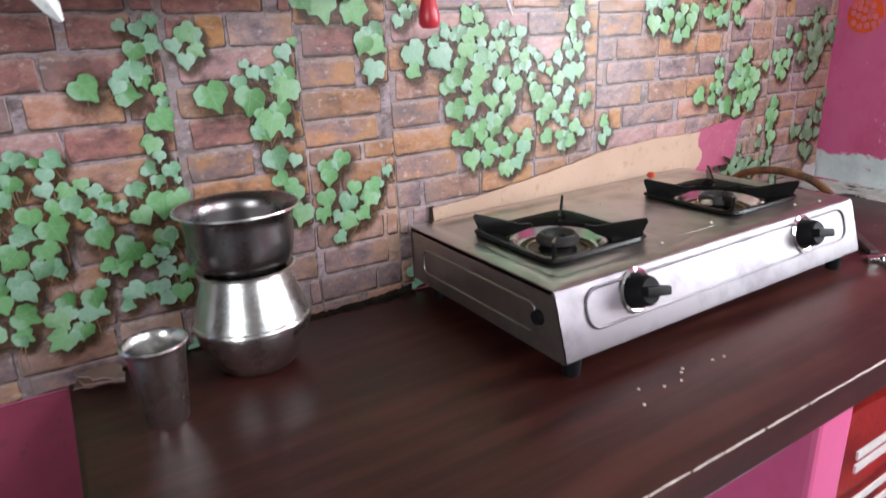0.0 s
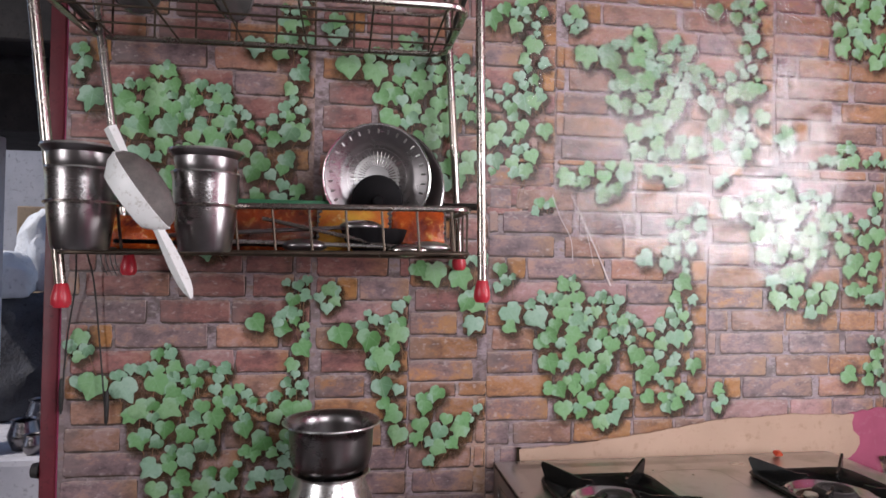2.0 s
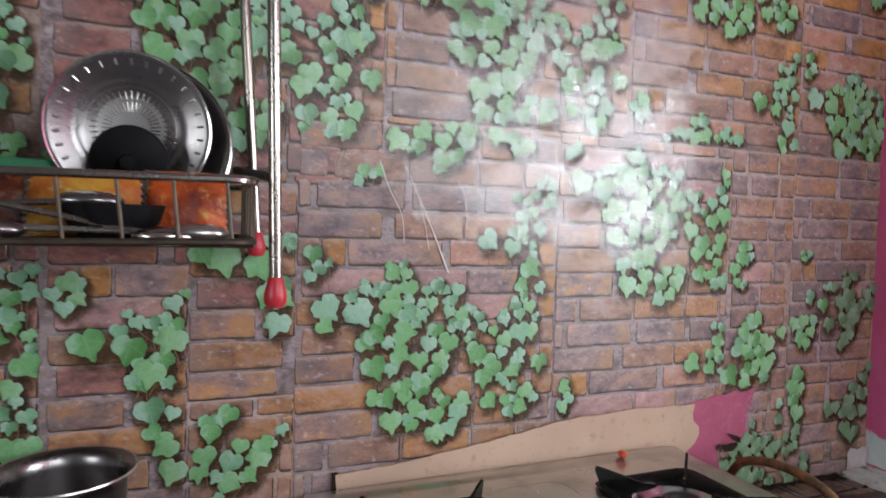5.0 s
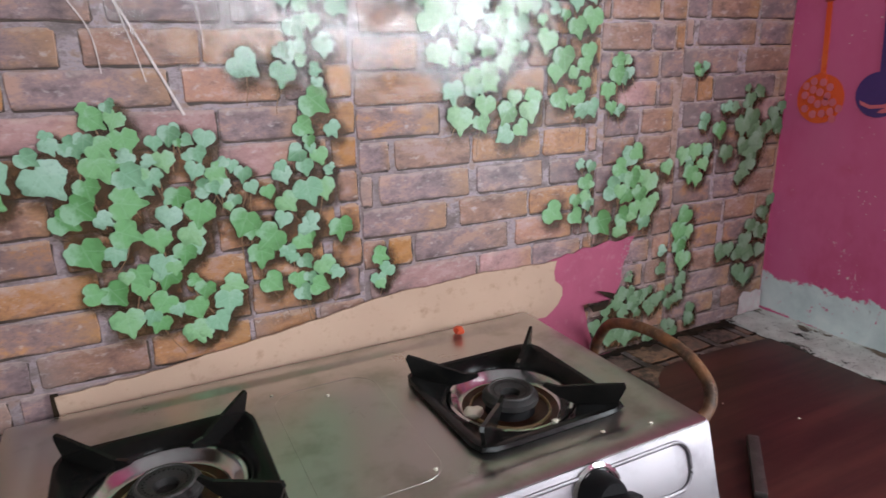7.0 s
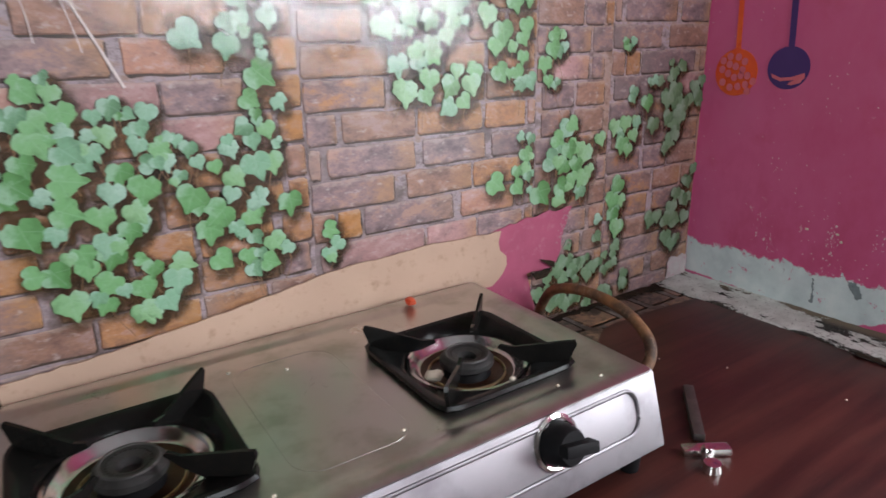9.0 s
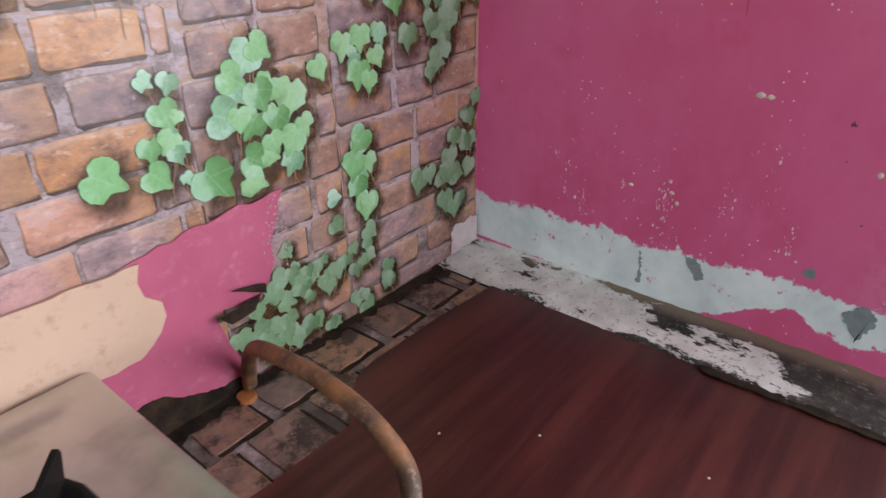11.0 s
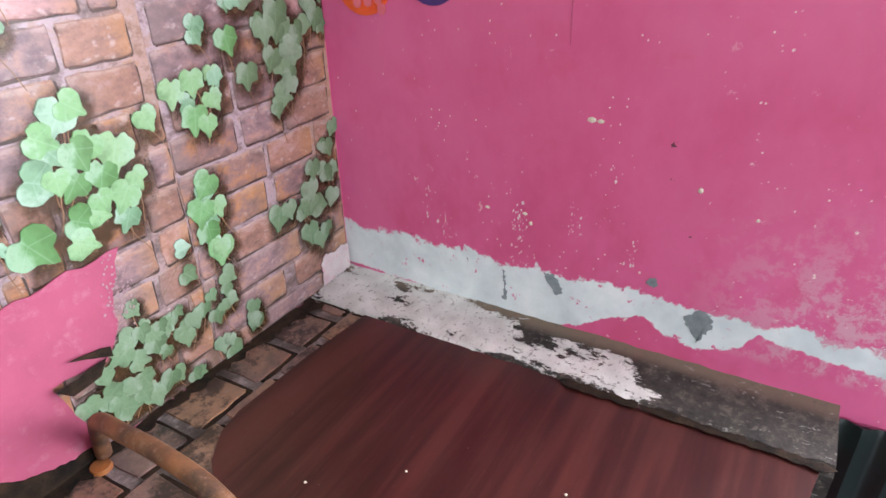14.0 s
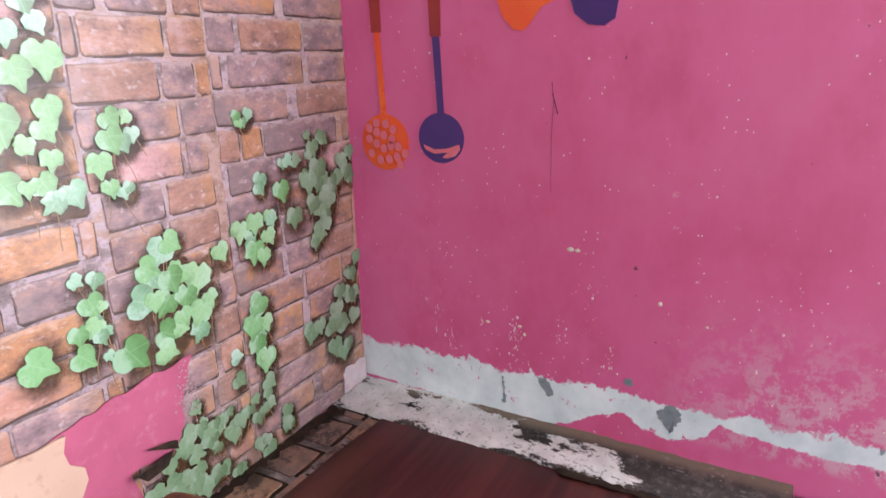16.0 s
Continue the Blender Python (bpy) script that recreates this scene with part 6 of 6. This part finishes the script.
# loose wires hanging below the rack
for pts, lab in (([(-1.985, -0.030, 1.345), (-1.990, -0.018, 1.29), (-2.003, -0.012, 1.20), (-2.010, -0.012, 1.076)], 0), ([(-1.968, -0.030, 1.345), (-1.962, -0.016, 1.30), (-1.953, -0.012, 1.21), (-1.938, -0.012, 1.055)], 1)):
    root = thing("hanging_skewer", "thin dark skewer hanging from the rack", "skewer", "skewers under the rack", at=pts[-1])
    bm = tube(smooth_line(pts, 6), 0.0014, 8)
    bm.transform(Matrix.Translation(-Vector(pts[-1])))
    part("rod", bm, IRON, root)
    bm = lathe([(0.0, 0.0), (0.003, 0.006), (0.0042, 0.03), (0.003, 0.055), (0.0014, 0.06)], 12)
    part("tip", bm, IRON, root)

PALE_ROOT = surface("pale_root", (0.54, 0.45, 0.43), (0.70, 0.62, 0.60), 60, 0.5)
# pale aerial roots printed and peeling on the paper
for k, pts in enumerate(([(-1.156, 1.471), (-1.140, 1.43), (-1.119, 1.39), (-1.114, 1.347)], [(-1.119, 1.474), (-1.092, 1.42), (-1.066, 1.365), (-1.038, 1.30)], [(-1.092, 1.42), (-1.080, 1.375), (-1.072, 1.337)], [(-1.026, 1.45), (-1.012, 1.42), (-1.008, 1.373)])):
    bm = tube(smooth_line([(x, -0.0045, z) for x, z in pts], 6), 0.0008, 6, r_end=0.0017 if k == 1 else 0.0006)
    bm.transform(Matrix.Translation((0, -0.0045, 0)) @ Matrix.Diagonal((1, 0.25, 1, 1)) @ Matrix.Translation((0, 0.0045, 0)))
    ob = part("wallpaper_root", bm, PALE_ROOT)
    tagged(ob, "pale root printed on the wallpaper", "wallpaper root", kind="structure")

# ---- utensil decals on the pink wall ----
def ellipse(cy, cz, a, b, n=40):
    return [(cy + a * math.cos(2 * math.pi * i / n), cz + b * math.sin(2 * math.pi * i / n)) for i in range(n)]


def decal(name, label, bits):
    root = thing(name, label, "wall sticker", "utensil stickers", at=(0, -0.2, 1.3))
    for k, (bit, outline, m) in enumerate(bits):
        bm = slab(outline, 0.0009, on_right(-0.0006 - 0.0005 * k * (1 if k < 6 else 0) - (0.003 if k >= 6 else 0)))
        bm.transform(Matrix.Translation((0, 0.2, -1.3)))
        part(bit, bm, m, root, smooth=False)
    return root


stem = lambda y0, z0, y1, z1, w0, w1: [(y0 - w0, z0), (y0 + w0, z0), (y1 + w1, z1), (y1 - w1, z1)]
holes = [("hole", ellipse(-0.068 + dy, 1.278 + dz, 0.0062, 0.0068, 14), DECALPINK) for dy, dz in
         ((0.013, 0.028), (-0.004, 0.027), (0.026, 0.020), (0.013, 0.014), (-0.017, 0.019), (0.0, 0.010), (0.027, 0.004), (0.014, -0.003), (-0.014, 0.004), (0.001, -0.010), (-0.012, -0.006), (-0.025, -0.006), (0.024, -0.019), (-0.008, -0.026), (-0.023, -0.022), (0.008, -0.028), (-0.037, -0.016), (-0.028, -0.034))]
decal("skimmer_sticker", "orange skimmer sticker with round holes on pink wall", [("blade", ellipse(-0.068, 1.277, 0.0425, 0.0425), ORANGE), ("stem", stem(-0.068, 1.312, -0.062, 1.44, 0.005, 0.0048), ORANGE), ("grip", stem(-0.062, 1.437, -0.058, 1.60, 0.0085, 0.0105), DARKRED),
                                                                                 ("shine", ellipse(-0.068, 1.245, 0.02, 0.006), ORANGE), ("neck", ellipse(-0.067, 1.316, 0.008, 0.006), ORANGE), ("knob", ellipse(-0.058, 1.60, 0.0105, 0.01), DARKRED)] + holes)
smile = [(-0.137, 1.277), (-0.155, 1.270), (-0.175, 1.272), (-0.196, 1.279), (-0.198, 1.272), (-0.190, 1.262), (-0.176, 1.258), (-0.168, 1.259), (-0.174, 1.264), (-0.180, 1.267), (-0.155, 1.264), (-0.140, 1.270)]
decal("ladle_sticker", "purple ladle sticker with a pink curl on pink wall", [("blade", ellipse(-0.166, 1.287, 0.0375, 0.0365), PURPLE), ("stem", stem(-0.167, 1.318, -0.161, 1.43, 0.0052, 0.0058), PURPLE), ("grip", stem(-0.161, 1.428, -0.158, 1.60, 0.0085, 0.0125), DARKRED), ("curl", smile, DECALPINK)])
decal("spatula_sticker", "orange spatula sticker high on the pink wall", [("blade", [(-0.250, 1.56), (-0.252, 1.48), (-0.262, 1.450), (-0.278, 1.433), (-0.292, 1.431), (-0.302, 1.440), (-0.315, 1.458), (-0.345, 1.472), (-0.350, 1.56)], ORANGE)])
decal("spoon_sticker", "purple spoon sticker high on the pink wall", [("blade", [(-0.350, 1.56), (-0.351, 1.475), (-0.360, 1.449), (-0.378, 1.435), (-0.398, 1.433), (-0.411, 1.441), (-0.415, 1.47), (-0.420, 1.56)], PURPLE)])
crack = tube([(-0.0005, -0.333, 1.366), (-0.0005, -0.336, 1.345), (-0.0005, -0.334, 1.30), (-0.0005, -0.335, 1.22)], 0.0004, 5, r_end=0.0002)
tube([(-0.0005, -0.334, 1.352), (-0.0005, -0.342, 1.325)], 0.0007, 5, bm=crack)
tagged(part("wall_scratch", crack, MAROON), "thin dark scratch in the pink paint", "scratch", kind="structure")
for k, (y, z, r) in enumerate([(-0.366, 1.142, 0.0045), (-0.490, 1.082, 0.0045), (-0.376, 1.1415, 0.0035), (-0.30, 1.00, 0.004), (-0.292, 1.012, 0.003), (-0.55, 1.06, 0.003), (-0.24, 1.01, 0.003)]):
    bm = bmesh.new()
    bmesh.ops.create_icosphere(bm, subdivisions=1, radius=r)
    bm.transform(Matrix.Translation((0.0, y, z)) @ Matrix.Diagonal((0.25, 1.3 if k % 2 == 0 else 0.7, 0.8, 1)))
    tagged(part("plaster_chip", bm, CRUMB), "pale plaster chip in the pink wall", "chip", kind="structure")

# flaked plaster left in the corner of the papered wall
flake = ragged([(-0.070, 0.862), (-0.006, 0.862), (-0.006, 0.902), (-0.022, 0.908), (-0.040, 0.902), (-0.056, 0.908), (-0.070, 0.898), (-0.066, 0.882)], rng, 0.0022, 0.004)
structure("corner_plaster", slab(flake, 0.0015, on_wall(-0.0052)), surface("pale_pink_plaster", (0.42, 0.33, 0.34), (0.55, 0.53, 0.51), 34, 0.8, c3=(0.50, 0.16, 0.24), fine=4.0), "pale flaked plaster at the foot of the wallpaper", "wall patch")
CHIP = surface("bare_paint_chip", (0.62, 0.44, 0.46), (0.74, 0.62, 0.62), 60, 0.7)
GREY_STAIN = surface("grey_cement_stain", (0.15, 0.18, 0.19), (0.24, 0.28, 0.29), 60, 0.8)
for stain in ([(-0.263, 0.923), (-0.266, 0.905), (-0.266, 0.888), (-0.264, 0.878), (-0.270, 0.877), (-0.271, 0.887), (-0.268, 0.905), (-0.265, 0.923)],
              [(-0.322, 0.935), (-0.328, 0.920), (-0.336, 0.911), (-0.342, 0.906), (-0.349, 0.912), (-0.344, 0.924), (-0.335, 0.936)],
              [(-0.497, 0.922), (-0.503, 0.912), (-0.512, 0.900), (-0.516, 0.892), (-0.521, 0.904), (-0.530, 0.916), (-0.526, 0.934), (-0.512, 0.938)],
              [(-0.452, 0.963), (-0.450, 0.955), (-0.458, 0.951), (-0.463, 0.958), (-0.459, 0.966)]):
    tagged(part("plaster_stain", slab(ragged(stain, rng, 0.0020, 0.0022), 0.0004, on_right(-0.0003)), GREY_STAIN, smooth=False), "grey bare cement spot in the plaster", "stain", kind="structure")
# streaks of tiny paint chips above the bare plaster
for cy, cz, tall, many in ((-0.176, 0.968, 0.016, 26), (-0.282, 0.985, 0.026, 34), (-0.288, 1.004, 0.010, 20), (-0.150, 1.005, 0.02, 12), (-0.358, 1.005, 0.012, 22), (-0.43, 0.99, 0.012, 14), (-0.395, 1.03, 0.03, 14)):
    chips = bmesh.new()
    for q in range(many):
        y, z, r = cy + rng.gauss(0, 0.005), cz + rng.gauss(0, tall), abs(rng.gauss(0, 0.0008)) + 0.0003
        join(chips, slab([(y + r * 0.8 * math.cos(a) * rng.uniform(0.5, 1.3), z + r * 1.3 * math.sin(a) * rng.uniform(0.5, 1.3)) for a in (0, 1.05, 2.1, 3.1, 4.2, 5.2)], 0.0003, on_right(-0.0002 - 0.00001 * q)))
    tagged(part("paint_chips", chips, CHIP, smooth=False), "streak of tiny pale chips in pink paint", "chips", kind="stuff")

# ---- below the counter ----
sheet = bmesh.new()
cols = []
for i in range(15):
    y = -0.775 + 0.1 * i / 14
    dx = -0.008 - 0.004 * math.sin(i * 1.3)
    cols.append([sheet.verts.new((x, y, z)) for x, z in ((-0.002, 0.0), (-0.002, 0.846), (dx, 0.850), (dx - 0.003, 0.843), (dx - 0.002, 0.4), (dx - 0.004, 0.0))])
for a, b in zip(cols, cols[1:]):
    for q in range(6):
        sheet.faces.new((a[q], a[(q + 1) % 6], b[(q + 1) % 6], b[q]))
sheet.faces.new(cols[0])
sheet.faces.new(cols[-1][::-1])
bmesh.ops.recalc_face_normals(sheet, faces=sheet.faces[:])
tagged(part("plastic_sheet", sheet, surface("dark_green_plastic", (0.004, 0.010, 0.009), (0.008, 0.016, 0.014), 14, 0.4, spec=0.3)), "dark green-black plastic sheet hanging beside the ledge end", "plastic sheet")
bag = thing("red_sack", "glossy red packaged sack standing under the counter", "sack", at=(-0.66, -0.44, 0.0))
bm = bmesh.new()
bmesh.ops.create_cube(bm, size=1, matrix=Matrix.LocRotScale((0, 0, 0.33), None, (0.34, 0.12, 0.66)))
bmesh.ops.subdivide_edges(bm, edges=bm.edges[:], cuts=5, use_grid_fill=True)
for v in bm.verts:
    v.co += Vector((0, math.copysign(0.03, v.co.y) * math.sin(math.pi * min(1, max(0, v.co.z / 0.66))), 0)) + 0.008 * noise.noise_vector(v.co * 9)
    v.co.z = max(0.0, v.co.z)
part("body", bm, REDBAG, bag)
for z, w in ((0.625, 0.10), (0.60, 0.14), (0.53, 0.2), (0.49, 0.16), (0.40, 0.2)):
    part("print_bar", box(-0.13, -0.13 + w, -0.102, -0.0985, z, z + 0.014), BAGWHITE, bag, smooth=False)

# ---- yard beyond the doorway ----
door = thing("door_frame", "maroon painted wooden door frame at the wall end", "door frame", at=(-2.05, 0.05, 0), kind="structure")
part("jamb", box(0.006, 0.030, -0.058, 0.075, 0.0, 2.1, 0.004), MAROON, door)
part("jamb", box(-0.90, -0.86, -0.062, 0.075, 0.0, 2.1, 0.004), MAROON, door)
part("head", box(-0.90, 0.012, -0.062, 0.075, 2.06, 2.1, 0.004), MAROON, door)
bm = lathe([(0.0, 0.014), (0.012, 0.012), (0.014, 0.0)], 14)
bm.transform(Matrix.Translation((0.006, -0.05, 0.98)) @ Matrix.Rotation(radians(-90), 4, "Y"))
part("hinge", bm, IRON, door)
structure("yard_ledge", box(-3.3, -1.9, 1.0, 2.3, 0.0, 0.70, 0.02), GREY_WALL, "pale cement ledge in the yard", "ledge")
structure("yard_step", box(-3.3, -1.9, 0.78, 1.0, 0.0, 0.50, 0.02), GREY_WALL, "grey cement step below the ledge", "step")
structure("yard_wall", box(-3.3, -1.9, 2.3, 2.42, 0.0, 2.4), GREY_WALL, "grey yard wall", "wall")
structure("yard_side_wall", box(-1.9, -1.78, 0.12, 2.42, 0.0, 0.9), GREY_WALL, "grey yard side wall", "wall")
structure("yard_west_wall", box(-3.42, -3.3, 0.12, 2.42, 0.0, 0.9), GREY_WALL, "grey yard wall on the far side", "wall")
structure("yard_pillar", box(-2.98, -2.645, 1.04, 1.09, 0.70, 1.75, 0.01), GREY_WALL, "pale worn plaster pillar in the yard", "pillar")
# loft blackened for its shade; the boards above are added to hide the sky
structure("yard_loft", box(-3.3, -1.9, 0.95, 1.35, 1.72, 1.90, 0.01), SHADE_BLACK, "loft over the yard ledge, coloured black for its deep shade", "loft")
structure("yard_eave", box(-3.3, -1.9, 0.80, 0.95, 1.95, 2.75, 0.01), SHADE_BLACK, "black boards added above the yard loft to close off the sky", "eave")


def lump(name, at, size, material, label, category, seed):
    bm = bmesh.new()
    bmesh.ops.create_icosphere(bm, subdivisions=4, radius=1)
    for v in bm.verts:
        v.co += 0.22 * noise.noise_vector(v.co * 1.7 + Vector((seed, 0, 0))) + 0.06 * noise.noise_vector(v.co * 6 + Vector((0, seed, 0)))
        v.co = Vector((v.co.x * size[0], v.co.y * size[1], max(v.co.z, -0.7) * size[2]))
    low = min(v.co.z for v in bm.verts)
    bm.transform(Matrix.Translation((at[0], at[1], at[2] - low)))
    return tagged(part(name, bm, material), label, category)


lump("white_bag", (-2.89, 1.56, 1.17), (0.13, 0.10, 0.11), SACK, "bulging white plastic sack on the yard ledge", "sack", 3)
lump("white_bag", (-2.81, 1.74, 1.19), (0.10, 0.10, 0.20), SACK, "tall white plastic sack on the yard ledge", "sack", 8)
lump("cloth_roll", (-2.83, 1.62, 0.70), (0.26, 0.20, 0.29), DARKCLOTH, "dark cloth bundle on the yard ledge", "bundle", 5)
lump("cloth_roll", (-2.75, 1.15, 1.90), (0.4, 0.14, 0.16), DARKCLOTH, "dark bundle stored on the loft beam", "bundle", 6)
tagged(part("carton", box(-3.02, -2.88, 1.95, 2.15, 0.70, 1.56, 0.006), BOXCARD, smooth=False), "brown cardboard carton behind the white sacks", "carton")
for k, (a, b) in enumerate((((-2.76, 2.1, 0.70), (-2.88, 2.25, 1.78)), ((-2.68, 2.05, 0.70), (-2.76, 2.25, 1.75)))):
    tagged(part("wooden_stick", tube([a, b], 0.014, 8), BOXCARD), "brown wooden stick leaning on the yard wall", "stick", "sticks in the yard")
for x, y, s in ((-2.585, 1.12, 0.85), (-2.60, 1.30, 1.1), (-2.53, 1.06, 0.55)):
    turned("yard_pot", [(p * 0.72 * s, q * 0.8 * s) for p, q in POT], (x, y, 0.70), STEEL_DARK, "small dark metal pot on the yard ledge", "pot", (), "pots in the yard")
